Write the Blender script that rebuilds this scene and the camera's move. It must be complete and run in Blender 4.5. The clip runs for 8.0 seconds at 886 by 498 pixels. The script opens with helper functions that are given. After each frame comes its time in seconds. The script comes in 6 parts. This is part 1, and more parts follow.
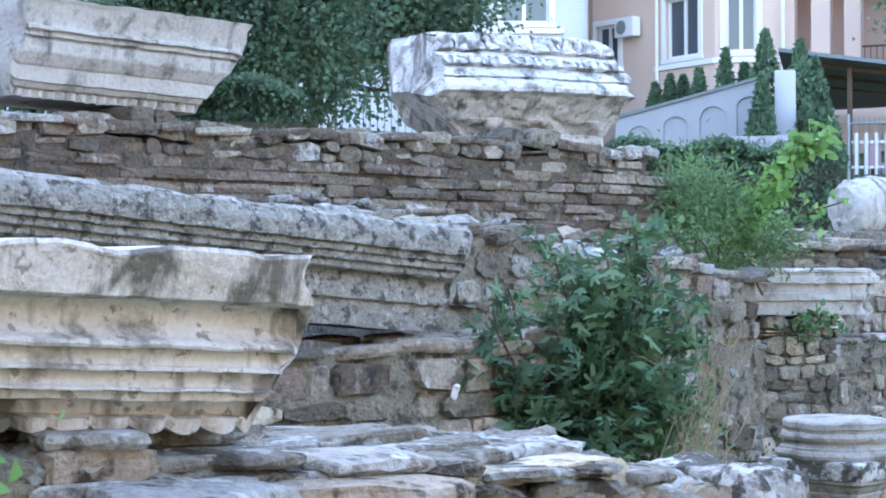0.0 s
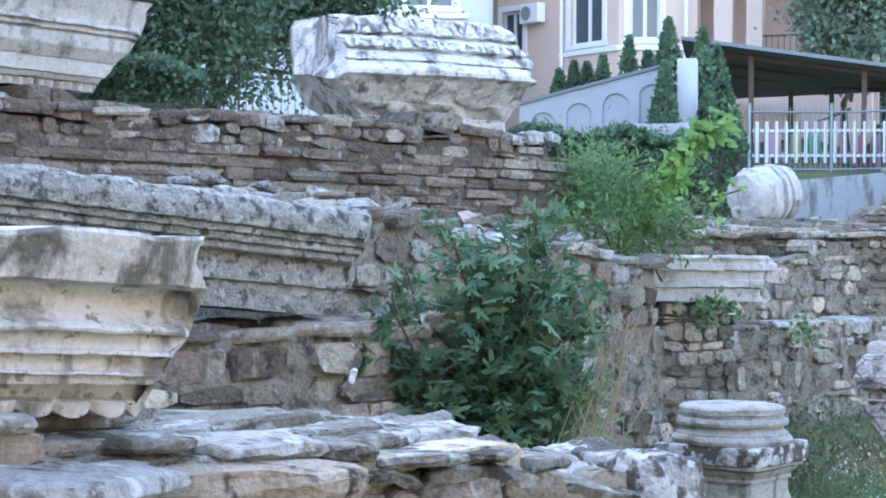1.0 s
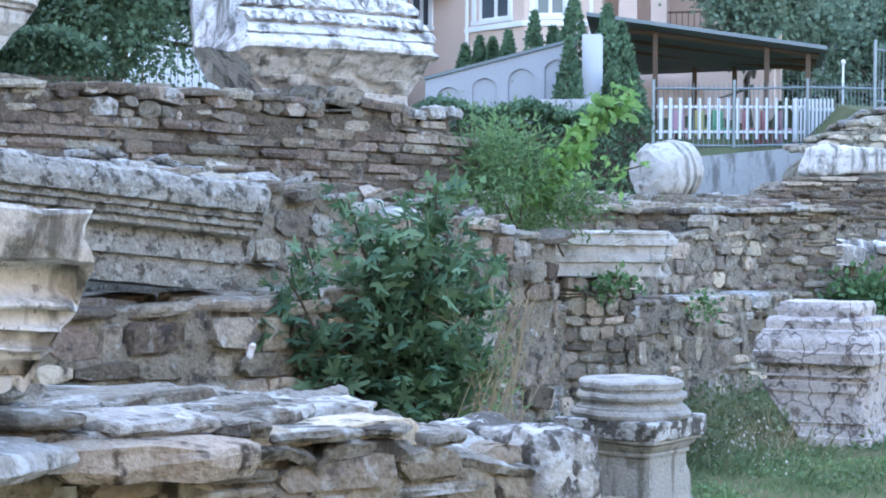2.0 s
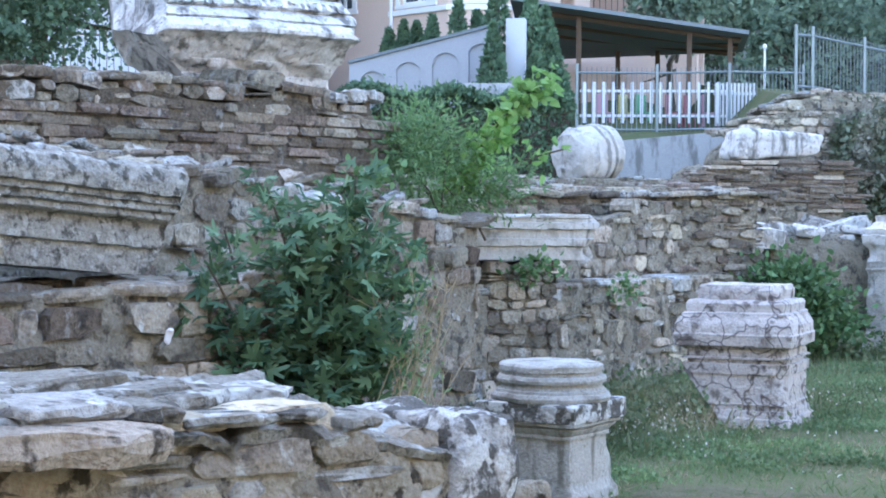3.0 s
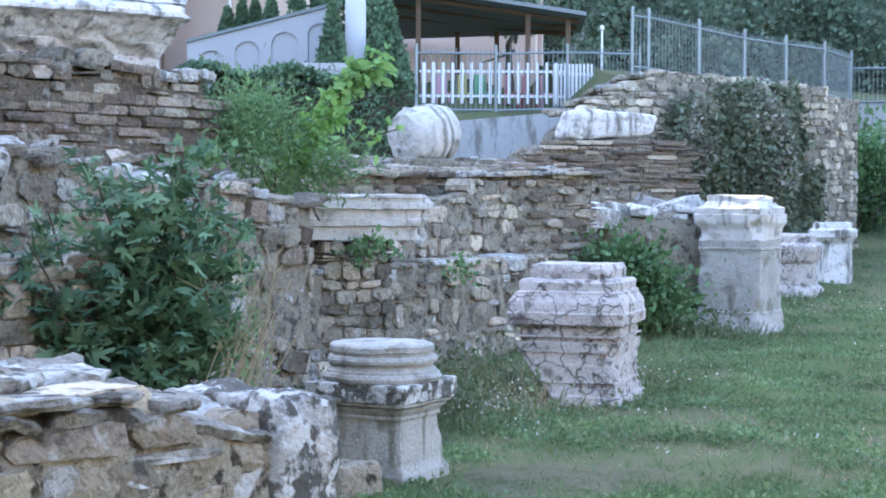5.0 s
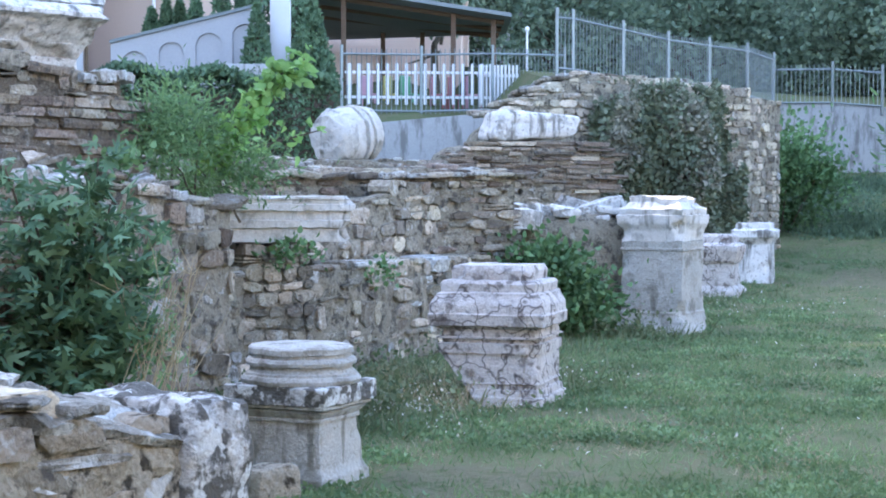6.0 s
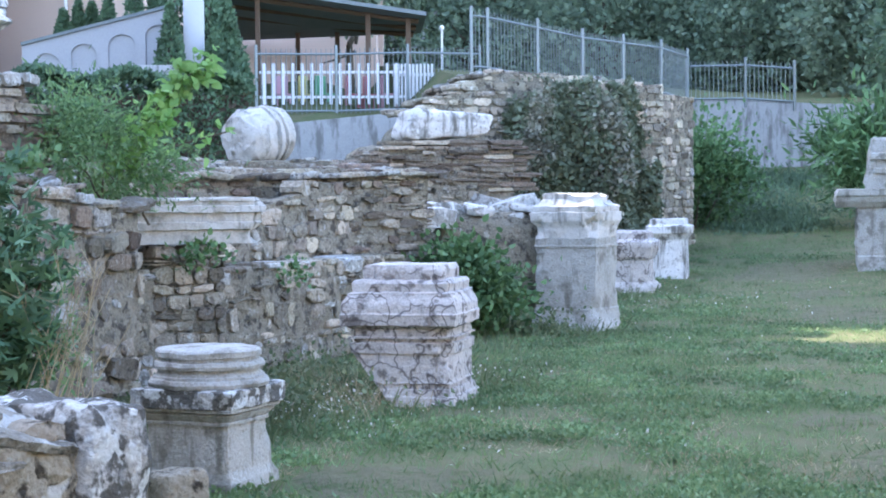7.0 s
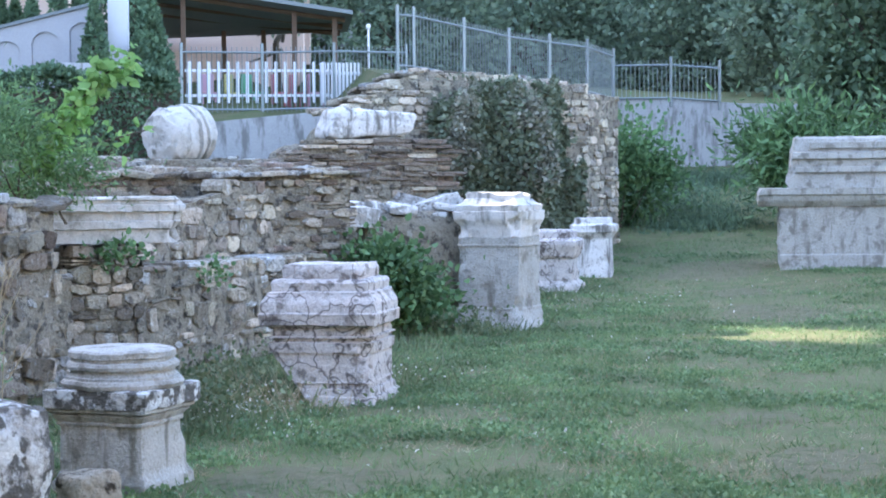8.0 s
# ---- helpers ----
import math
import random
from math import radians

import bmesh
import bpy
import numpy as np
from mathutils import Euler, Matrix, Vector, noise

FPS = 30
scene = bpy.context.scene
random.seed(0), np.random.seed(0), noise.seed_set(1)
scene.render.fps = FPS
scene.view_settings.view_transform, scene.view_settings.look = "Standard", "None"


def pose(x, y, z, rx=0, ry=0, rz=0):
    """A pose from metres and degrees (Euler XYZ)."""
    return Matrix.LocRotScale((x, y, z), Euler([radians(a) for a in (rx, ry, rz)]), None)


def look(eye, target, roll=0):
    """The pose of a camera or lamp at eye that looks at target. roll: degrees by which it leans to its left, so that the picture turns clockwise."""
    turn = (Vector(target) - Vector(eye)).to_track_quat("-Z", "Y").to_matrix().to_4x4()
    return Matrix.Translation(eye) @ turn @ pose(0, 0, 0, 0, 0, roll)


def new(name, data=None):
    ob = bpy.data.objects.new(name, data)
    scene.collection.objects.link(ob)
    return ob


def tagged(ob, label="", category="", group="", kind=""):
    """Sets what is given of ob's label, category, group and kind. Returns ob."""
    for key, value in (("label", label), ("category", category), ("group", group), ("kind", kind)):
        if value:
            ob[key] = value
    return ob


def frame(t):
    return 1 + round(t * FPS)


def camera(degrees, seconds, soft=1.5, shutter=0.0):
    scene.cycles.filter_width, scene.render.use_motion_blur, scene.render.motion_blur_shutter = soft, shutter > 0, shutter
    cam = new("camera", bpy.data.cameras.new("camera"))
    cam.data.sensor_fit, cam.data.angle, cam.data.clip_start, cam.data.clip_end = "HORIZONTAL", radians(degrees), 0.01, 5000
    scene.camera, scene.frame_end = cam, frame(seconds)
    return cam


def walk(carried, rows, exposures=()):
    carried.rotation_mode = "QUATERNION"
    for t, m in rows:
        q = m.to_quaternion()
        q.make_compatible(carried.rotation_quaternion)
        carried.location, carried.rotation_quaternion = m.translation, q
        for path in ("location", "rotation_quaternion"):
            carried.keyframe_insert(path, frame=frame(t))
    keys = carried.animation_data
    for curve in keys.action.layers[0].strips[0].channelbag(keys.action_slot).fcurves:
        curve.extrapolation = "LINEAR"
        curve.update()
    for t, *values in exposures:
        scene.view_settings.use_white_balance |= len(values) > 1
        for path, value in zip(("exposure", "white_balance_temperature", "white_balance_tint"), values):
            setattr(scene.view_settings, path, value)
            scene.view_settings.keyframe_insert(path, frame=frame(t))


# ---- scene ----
cam = camera(27.0, 8.0, soft=1.9)
# seconds, x, y, z, yaw, pitch, roll
ROWS = [
    (0.0, -0.0000, -0.0000, 1.5000, -0.000, 0.400, 0.228),
    (0.5, 0.0087, 0.0170, 1.4995, -1.594, 0.268, -0.268),
    (1.0, 0.0212, 0.0346, 1.4980, -2.991, -0.083, -0.297),
    (1.5, 0.0364, 0.0501, 1.4962, -4.289, -0.615, -0.484),
    (2.0, 0.0547, 0.0592, 1.4954, -5.888, -0.840, -0.406),
    (3.5, 0.0998, 0.0741, 1.4935, -9.225, -1.632, -0.279),
    (4.0, 0.1179, 0.0775, 1.4934, -10.444, -1.900, -0.223),
    (4.5, 0.1367, 0.0801, 1.4933, -11.727, -1.927, -0.233),
    (5.0, 0.1538, 0.0833, 1.4933, -13.070, -1.908, -0.217),
    (6.5, 0.2364, 0.0947, 1.4977, -16.492, -1.869, 0.119),
    (7.0, 0.2734, 0.0957, 1.4989, -17.805, -1.911, 0.555),
    (7.5, 0.3109, 0.0958, 1.4993, -18.852, -1.997, 0.866),
    (8.0, 0.3468, 0.0962, 1.4999, -19.986, -1.967, 0.517),
]
walk(cam, [(t, pose(x, y, z, 90 + pitch, roll, yaw)) for t, x, y, z, yaw, pitch, roll in ROWS],
     exposures=[(0.0, 3.19, 6500, 15), (8.0, 3.16, 6500, 17)])

# ---- light: low sun kept off by houses and added unseen walls, open sky above ----
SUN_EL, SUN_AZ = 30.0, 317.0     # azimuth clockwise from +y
world = bpy.data.worlds.new("sky")
scene.world = world
world.use_nodes = True
wn = world.node_tree
sky = wn.nodes.new("ShaderNodeTexSky")
sky.sky_type = "NISHITA"
sky.sun_disc = False
sky.sun_elevation, sky.sun_rotation = radians(SUN_EL), radians(SUN_AZ)
wn.links.new(sky.outputs[0], wn.nodes["Background"].inputs[0])
wn.nodes["Background"].inputs[1].default_value = 0.15
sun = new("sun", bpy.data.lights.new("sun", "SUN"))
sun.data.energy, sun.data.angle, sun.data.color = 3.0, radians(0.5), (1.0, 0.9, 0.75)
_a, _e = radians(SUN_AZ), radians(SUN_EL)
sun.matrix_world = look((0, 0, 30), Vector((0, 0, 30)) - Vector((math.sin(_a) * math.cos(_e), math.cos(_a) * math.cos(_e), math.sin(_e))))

# ---- materials ----
def surface(name, colors, scale=3.0, fine=40.0, bump=0.4, rough=0.85, vary=0.25, stain=None, streak=None, spots=None, per="object", crack=None, metal=0.0, detail=8.0, dist=0.02):
    """Weathered surface in world coordinates: broad patches, fine grain, stains, upright streaks, lichen spots."""
    m = bpy.data.materials.new(name)
    m.use_nodes = True
    nt = m.node_tree
    N, L = nt.nodes, nt.links
    b = N["Principled BSDF"]
    b.inputs["Roughness"].default_value = rough
    b.inputs["Metallic"].default_value = metal
    b.inputs["Specular IOR Level"].default_value = 0.25 if rough < 0.9 else 0.06
    geo = N.new("ShaderNodeNewGeometry")
    def tex(s, d=detail, stretch=None):
        n = N.new("ShaderNodeTexNoise")
        n.inputs["Scale"].default_value = s
        n.inputs["Detail"].default_value = d
        n.inputs["Roughness"].default_value = 0.62
        src = geo.outputs["Position"]
        if stretch:
            mp = N.new("ShaderNodeMapping")
            mp.inputs["Scale"].default_value = stretch
            L.new(src, mp.inputs[0])
            src = mp.outputs[0]
        L.new(src, n.inputs["Vector"])
        return n.outputs["Fac"]
    def ramp(fac, lo, hi):
        r = N.new("ShaderNodeMapRange")
        r.inputs["From Min"].default_value, r.inputs["From Max"].default_value = lo, hi
        L.new(fac, r.inputs["Value"])
        return r.outputs[0]
    def mix(fac, a, c, mode="MIX"):
        x = N.new("ShaderNodeMix")
        x.data_type, x.blend_type = "RGBA", mode
        if isinstance(fac, float):
            x.inputs[0].default_value = fac
        else:
            L.new(fac, x.inputs[0])
        for sock, v in ((x.inputs[6], a), (x.inputs[7], c)):
            if isinstance(v, tuple):
                sock.default_value = (*v, 1)
            else:
                L.new(v, sock)
        return x.outputs[2]
    col = mix(ramp(tex(scale), 0.38, 0.62), colors[0], colors[1])
    col = mix(ramp(tex(fine), 0.35, 0.75), col, colors[2] if len(colors) > 2 else colors[1])
    if stain:
        col = mix(ramp(tex(scale * 1.7 + 0.37), *stain[1]), col, stain[0])
    if streak:
        col = mix(ramp(tex(1.0, 5, (streak[2], streak[2], 1.2)), *streak[1]), col, streak[0])
    if spots:
        col = mix(ramp(tex(spots[2], 3), *spots[1]), col, spots[0])
    if crack:
        vo = N.new("ShaderNodeTexVoronoi")
        vo.feature = "DISTANCE_TO_EDGE"
        vo.inputs["Scale"].default_value = crack[0]
        va = N.new("ShaderNodeVectorMath")
        va.operation = "MULTIPLY_ADD"
        nz = N.new("ShaderNodeTexNoise")
        nz.inputs["Scale"].default_value = 5.0
        L.new(geo.outputs["Position"], nz.inputs["Vector"])
        L.new(nz.outputs["Color"], va.inputs[0])
        va.inputs[1].default_value = (0.45, 0.45, 0.45)
        L.new(geo.outputs["Position"], va.inputs[2])
        L.new(va.outputs[0], vo.inputs["Vector"])
        line = N.new("ShaderNodeMath")
        line.operation = "MULTIPLY"
        L.new(ramp(vo.outputs["Distance"], crack[1], 0.0), line.inputs[0])
        L.new(ramp(tex(2.2, 2), 0.42, 0.50), line.inputs[1])
        col = mix(line.outputs[0], col, (0.10, 0.085, 0.08))
    if vary:
        if per == "object":
            o = N.new("ShaderNodeObjectInfo").outputs["Random"]
        else:
            o = geo.outputs["Random Per Island"]
        h = N.new("ShaderNodeHueSaturation")
        L.new(ramp(o, 0.0, 1.0), h.inputs["Value"])
        h.inputs["Value"].links[0].from_node.inputs["To Min"].default_value = 1 - vary
        h.inputs["Value"].links[0].from_node.inputs["To Max"].default_value = 1 + vary
        mu = N.new("ShaderNodeMath")
        mu.operation = "MULTIPLY_ADD"
        mu.inputs[1].default_value, mu.inputs[2].default_value = 0.03, 0.485
        fr = N.new("ShaderNodeMath")
        fr.operation = "FRACT"
        m7 = N.new("ShaderNodeMath")
        m7.operation = "MULTIPLY"
        m7.inputs[1].default_value = 7.31
        L.new(o, m7.inputs[0])
        L.new(m7.outputs[0], fr.inputs[0])
        L.new(fr.outputs[0], mu.inputs[0])
        L.new(mu.outputs[0], h.inputs["Hue"])
        L.new(col, h.inputs["Color"])
        col = h.outputs[0]
    L.new(col, b.inputs["Base Color"])
    if bump:
        bp = N.new("ShaderNodeBump")
        bp.inputs["Strength"].default_value = bump
        bp.inputs["Distance"].default_value = dist
        L.new(mix(0.4, tex(scale * 4), tex(fine)), bp.inputs["Height"])
        L.new(bp.outputs[0], b.inputs["Normal"])
    return m


def leafy(name, c1, c2, rough=0.6, thin=0.25):
    m = bpy.data.materials.new(name)
    m.use_nodes = True
    nt = m.node_tree
    N, L = nt.nodes, nt.links
    b = N["Principled BSDF"]
    geo = N.new("ShaderNodeNewGeometry")
    x = N.new("ShaderNodeMix")
    x.data_type = "RGBA"
    L.new(geo.outputs["Random Per Island"], x.inputs[0])
    x.inputs[6].default_value, x.inputs[7].default_value = (*c1, 1), (*c2, 1)
    n = N.new("ShaderNodeTexNoise")
    n.inputs["Scale"].default_value = 1.3
    L.new(geo.outputs["Position"], n.inputs["Vector"])
    h = N.new("ShaderNodeHueSaturation")
    r = N.new("ShaderNodeMapRange")
    r.inputs["From Min"].default_value, r.inputs["From Max"].default_value = 0.3, 0.7
    r.inputs["To Min"].default_value, r.inputs["To Max"].default_value = 0.65, 1.35
    L.new(n.outputs["Fac"], r.inputs["Value"])
    L.new(r.outputs[0], h.inputs["Value"])
    L.new(x.outputs[2], h.inputs["Color"])
    L.new(h.outputs[0], b.inputs["Base Color"])
    b.inputs["Roughness"].default_value = rough
    b.inputs["Specular IOR Level"].default_value = 0.3
    tr = N.new("ShaderNodeBsdfTranslucent")
    L.new(h.outputs[0], tr.inputs[0])
    ms = N.new("ShaderNodeMixShader")
    ms.inputs[0].default_value = thin
    L.new(b.outputs[0], ms.inputs[1])
    L.new(tr.outputs[0], ms.inputs[2])
    L.new(ms.outputs[0], N["Material Output"].inputs["Surface"])
    return m


MARBLE = surface("weathered_marble", [(0.623, 0.62, 0.596), (0.465, 0.455, 0.428), (0.712, 0.715, 0.699)], 3.5, 60, 0.6, 0.75, 0.06,
                 stain=((0.229, 0.22, 0.197), (0.54, 0.66)), streak=((0.162, 0.16, 0.143), (0.52, 0.63), 7.0), spots=((0.286, 0.28, 0.256), (0.60, 0.66), 22.0), dist=0.03)
MARBLE_PLAIN = surface("pale_marble", [(0.514, 0.505, 0.473), (0.415, 0.405, 0.369), (0.593, 0.59, 0.566)], 3.0, 55, 0.5, 0.75, 0.05,
                       stain=((0.22, 0.215, 0.187), (0.55, 0.67)), streak=((0.191, 0.188, 0.167), (0.56, 0.68), 8.0), spots=((0.382, 0.38, 0.355), (0.62, 0.68), 20.0), dist=0.03)
MARBLE_GREY = surface("grey_lichened_marble", [(0.41, 0.405, 0.365), (0.244, 0.237, 0.211), (0.51, 0.507, 0.472)], 9.0, 60, 1.0, 0.88, 0.06,
                      stain=((0.134, 0.132, 0.116), (0.52, 0.60)), spots=((0.535, 0.55, 0.517), (0.55, 0.62), 19.0), dist=0.06)
MARBLE_PINK = surface("cracked_pinkish_marble", [(0.532, 0.49, 0.458), (0.374, 0.34, 0.315), (0.621, 0.595, 0.566)], 4.0, 50, 1.0, 0.8, 0.05,
                      stain=((0.187, 0.168, 0.153), (0.55, 0.63)), streak=((0.276, 0.25, 0.227), (0.58, 0.69), 8.0), spots=((0.315, 0.29, 0.271), (0.62, 0.67), 18.0), crack=(4.2, 0.055), dist=0.03)
MARBLE_BLOTCHED = surface("blotched_white_marble", [(0.487, 0.49, 0.468), (0.292, 0.285, 0.261), (0.584, 0.595, 0.576)], 6.0, 45, 1.0, 0.85, 0.05,
                          stain=((0.11, 0.107, 0.096), (0.44, 0.52)), spots=((0.592, 0.62, 0.606), (0.56, 0.60), 9.0), dist=0.05)
MARBLE_GRIMY = surface("grimy_cream_marble", [(0.39, 0.388, 0.351), (0.272, 0.268, 0.236), (0.467, 0.47, 0.443)], 3.0, 55, 0.8, 0.8, 0.05,
                       stain=((0.21, 0.205, 0.177), (0.53, 0.63)), streak=((0.191, 0.187, 0.158), (0.57, 0.68), 9.0), spots=((0.286, 0.28, 0.246), (0.61, 0.67), 26.0), dist=0.04)
LIMESTONE = surface("pale_slab_stone", [(0.4, 0.40, 0.379), (0.244, 0.228, 0.192), (0.565, 0.58, 0.571)], 6.0, 32, 1.0, 0.88, 0.22,
                    stain=((0.153, 0.147, 0.126), (0.53, 0.63)), spots=((0.63, 0.665, 0.66), (0.57, 0.63), 6.0), dist=0.06)
RUBBLE = surface("rubble_stone", [(0.292, 0.258, 0.202), (0.184, 0.16, 0.123), (0.4, 0.37, 0.305)], 6.0, 40, 1.0, 0.92, 0.48,
                 stain=((0.115, 0.103, 0.089), (0.54, 0.66)), spots=((0.42, 0.42, 0.389), (0.60, 0.67), 11.0), dist=0.05)
RUBBLE_WARM = surface("ochre_rubble_stone", [(0.508, 0.437, 0.33), (0.346, 0.291, 0.221), (0.595, 0.549, 0.452)], 6.0, 40, 1.0, 0.92, 0.35,
                      stain=((0.087, 0.075, 0.059), (0.54, 0.65)), dist=0.05)
BRICKY = surface("weathered_roman_brick", [(0.21, 0.163, 0.124), (0.143, 0.116, 0.092), (0.292, 0.251, 0.2)], 7.0, 45, 1.0, 0.92, 0.42,
                 stain=((0.098, 0.09, 0.082), (0.54, 0.66)), spots=((0.353, 0.34, 0.305), (0.63, 0.69), 10.0), dist=0.05)
MORTAR = surface("dirty_mortar", [(0.283, 0.255, 0.197), (0.185, 0.165, 0.123), (0.37, 0.345, 0.281)], 6.0, 45, 1.0, 0.95, 0.0,
                 stain=((0.105, 0.097, 0.084), (0.52, 0.61)), spots=((0.401, 0.39, 0.345), (0.62, 0.67), 9.0), dist=0.06)
MORTAR_PALE = surface("pale_ochre_mortar", [(0.385, 0.342, 0.259), (0.214, 0.185, 0.138), (0.492, 0.465, 0.381)], 5.0, 42, 1.0, 0.95, 0.0,
                      stain=((0.072, 0.066, 0.054), (0.52, 0.60)), spots=((0.573, 0.585, 0.552), (0.60, 0.64), 4.0), dist=0.07)
STRATA = surface("bedded_grey_stone", [(0.3, 0.286, 0.239), (0.188, 0.171, 0.135), (0.417, 0.413, 0.374)], 5.0, 34, 1.0, 0.88, 0.0,
                 stain=((0.096, 0.09, 0.075), (0.53, 0.61)), spots=((0.592, 0.62, 0.601), (0.555, 0.60), 5.5), dist=0.09)
EARTH = surface("lawn_soil", [(0.08, 0.115, 0.05), (0.105, 0.135, 0.06), (0.145, 0.14, 0.08)], 1.1, 45, 1.0, 0.95, 0.0,
                stain=((0.14, 0.138, 0.078), (0.47, 0.56)), dist=0.05)
SOIL = surface("bare_soil", [(0.14, 0.135, 0.08), (0.105, 0.105, 0.062), (0.18, 0.172, 0.11)], 4.0, 40, 1.0, 0.95, 0.0, stain=((0.09, 0.11, 0.05), (0.52, 0.62)), dist=0.06)
CONCRETE = surface("stained_concrete", [(0.40, 0.40, 0.40), (0.34, 0.34, 0.34), (0.45, 0.45, 0.45)], 1.2, 25, 0.2, 0.9, 0.05,
                   streak=((0.21, 0.21, 0.20), (0.50, 0.64), 5.0))
PLASTER_PINK = surface("salmon_render", [(0.64, 0.475, 0.40), (0.61, 0.45, 0.375), (0.66, 0.50, 0.425)], 0.6, 30, 0.1, 0.9, 0.0)
RENDER_TAN = surface("tan_render", [(0.30, 0.26, 0.22), (0.26, 0.23, 0.19), (0.33, 0.29, 0.25)], 0.6, 30, 0.1, 0.9, 0.0)
PLASTER_WHITE = surface("white_render", [(0.50, 0.51, 0.54), (0.47, 0.48, 0.51), (0.52, 0.52, 0.54)], 0.6, 30, 0.1, 0.9, 0.0)
PAINT_WHITE = surface("white_paint", [(0.74, 0.74, 0.75), (0.70, 0.70, 0.71), (0.76, 0.76, 0.77)], 2, 30, 0.05, 0.5, 0.04)
PLASTER_GREY = surface("grey_lilac_render", [(0.38, 0.38, 0.405), (0.345, 0.345, 0.37), (0.41, 0.41, 0.43)], 0.8, 25, 0.15, 0.9, 0.0)
STEEL = surface("grey_green_painted_steel", [(0.24, 0.275, 0.28), (0.21, 0.245, 0.25), (0.265, 0.30, 0.305)], 2, 30, 0.05, 0.45, 0.05, metal=0.3)
WOOD_DARK = surface("dark_brown_timber", [(0.12, 0.075, 0.05), (0.09, 0.055, 0.04), (0.15, 0.10, 0.07)], 3, 30, 0.3, 0.7, 0.1)
ROOFING = surface("dark_roofing_felt", [(0.19, 0.215, 0.225), (0.16, 0.185, 0.195), (0.22, 0.245, 0.255)], 1, 20, 0.2, 0.8, 0.0)
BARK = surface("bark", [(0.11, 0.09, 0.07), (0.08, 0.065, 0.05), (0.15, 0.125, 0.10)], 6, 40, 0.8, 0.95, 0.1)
GLASS = bpy.data.materials.new("window_glass")
GLASS.use_nodes = True
_g = GLASS.node_tree.nodes["Principled BSDF"]
_g.inputs["Base Color"].default_value, _g.inputs["Roughness"].default_value = (0.06, 0.075, 0.09, 1), 0.06
FIG = leafy("fig_leaf", (0.09, 0.185, 0.11), (0.17, 0.29, 0.155))
VINE = leafy("vine_leaf", (0.20, 0.39, 0.12), (0.31, 0.52, 0.18), thin=0.4)
SHRUB = leafy("shrub_leaf", (0.08, 0.165, 0.07), (0.145, 0.26, 0.11))
IVY = leafy("dusty_ivy_leaf", (0.11, 0.145, 0.09), (0.20, 0.235, 0.16))
IVY_DRY = leafy("withered_ivy_leaf", (0.22, 0.225, 0.17), (0.33, 0.325, 0.26))
TREE = leafy("tree_leaf", (0.09, 0.15, 0.095), (0.145, 0.22, 0.125), thin=0.4)
# paler than TREE: distance haze is mixed into the leaf colour
TREE_HAZY = leafy("hazy_far_leaf", (0.175, 0.25, 0.18), (0.25, 0.325, 0.225), thin=0.5)
CONIFER = leafy("conifer_leaf", (0.10, 0.175, 0.105), (0.145, 0.235, 0.135))
GRASS = leafy("grass_blade", (0.105, 0.185, 0.075), (0.18, 0.255, 0.115), thin=0.3)
CLOVER = leafy("clover_leaf", (0.095, 0.175, 0.08), (0.19, 0.275, 0.13), thin=0.3)
FEATHER = leafy("feathery_leaf", (0.12, 0.225, 0.10), (0.20, 0.33, 0.145), thin=0.35)
WEED = leafy("weed_blade", (0.09, 0.14, 0.065), (0.19, 0.22, 0.12), thin=0.3)
DRY = leafy("dry_stem", (0.30, 0.24, 0.15), (0.42, 0.36, 0.24), thin=0.15)
FLOWER = leafy("pale_seed_head", (0.55, 0.52, 0.46), (0.75, 0.74, 0.70))

# ---- builders ----
def mesh_of(bm, name, mat, smooth=True):
    me = bpy.data.meshes.new(name)
    bm.normal_update()
    bm.to_mesh(me)
    bm.free()
    if mat:
        me.materials.append(mat)
    if smooth:
        me.polygons.foreach_set("use_smooth", [True] * len(me.polygons))
        me.set_sharp_from_angle(angle=radians(34))
    return me


def part(name, bm, mat, parent, label="", smooth=False, m=None):
    ob = new(name, mesh_of(bm, name, mat, smooth) if isinstance(bm, bmesh.types.BMesh) else bm)
    ob.parent = parent
    if m is not None:
        ob.matrix_basis = m
    if label:
        ob["label"] = label
    return ob


def thing(name, m, label, category, group="", kind="", data=None):
    ob = new(name, data)
    ob.matrix_basis = m
    return tagged(ob, label, category, group, kind)


def box(x0, x1, y0, y1, z0, z1, bevel=0.0, bm=None):
    bm = bm or bmesh.new()
    r = bmesh.ops.create_cube(bm, size=1.0)
    vs = r["verts"]
    for v in vs:
        v.co = Vector(((x0 + x1) / 2 + v.co.x * (x1 - x0), (y0 + y1) / 2 + v.co.y * (y1 - y0), (z0 + z1) / 2 + v.co.z * (z1 - z0)))
    if bevel:
        es = {e for v in vs for e in v.link_edges}
        bmesh.ops.bevel(bm, geom=list(es), offset=bevel, segments=2, affect="EDGES", profile=0.5)
    return bm


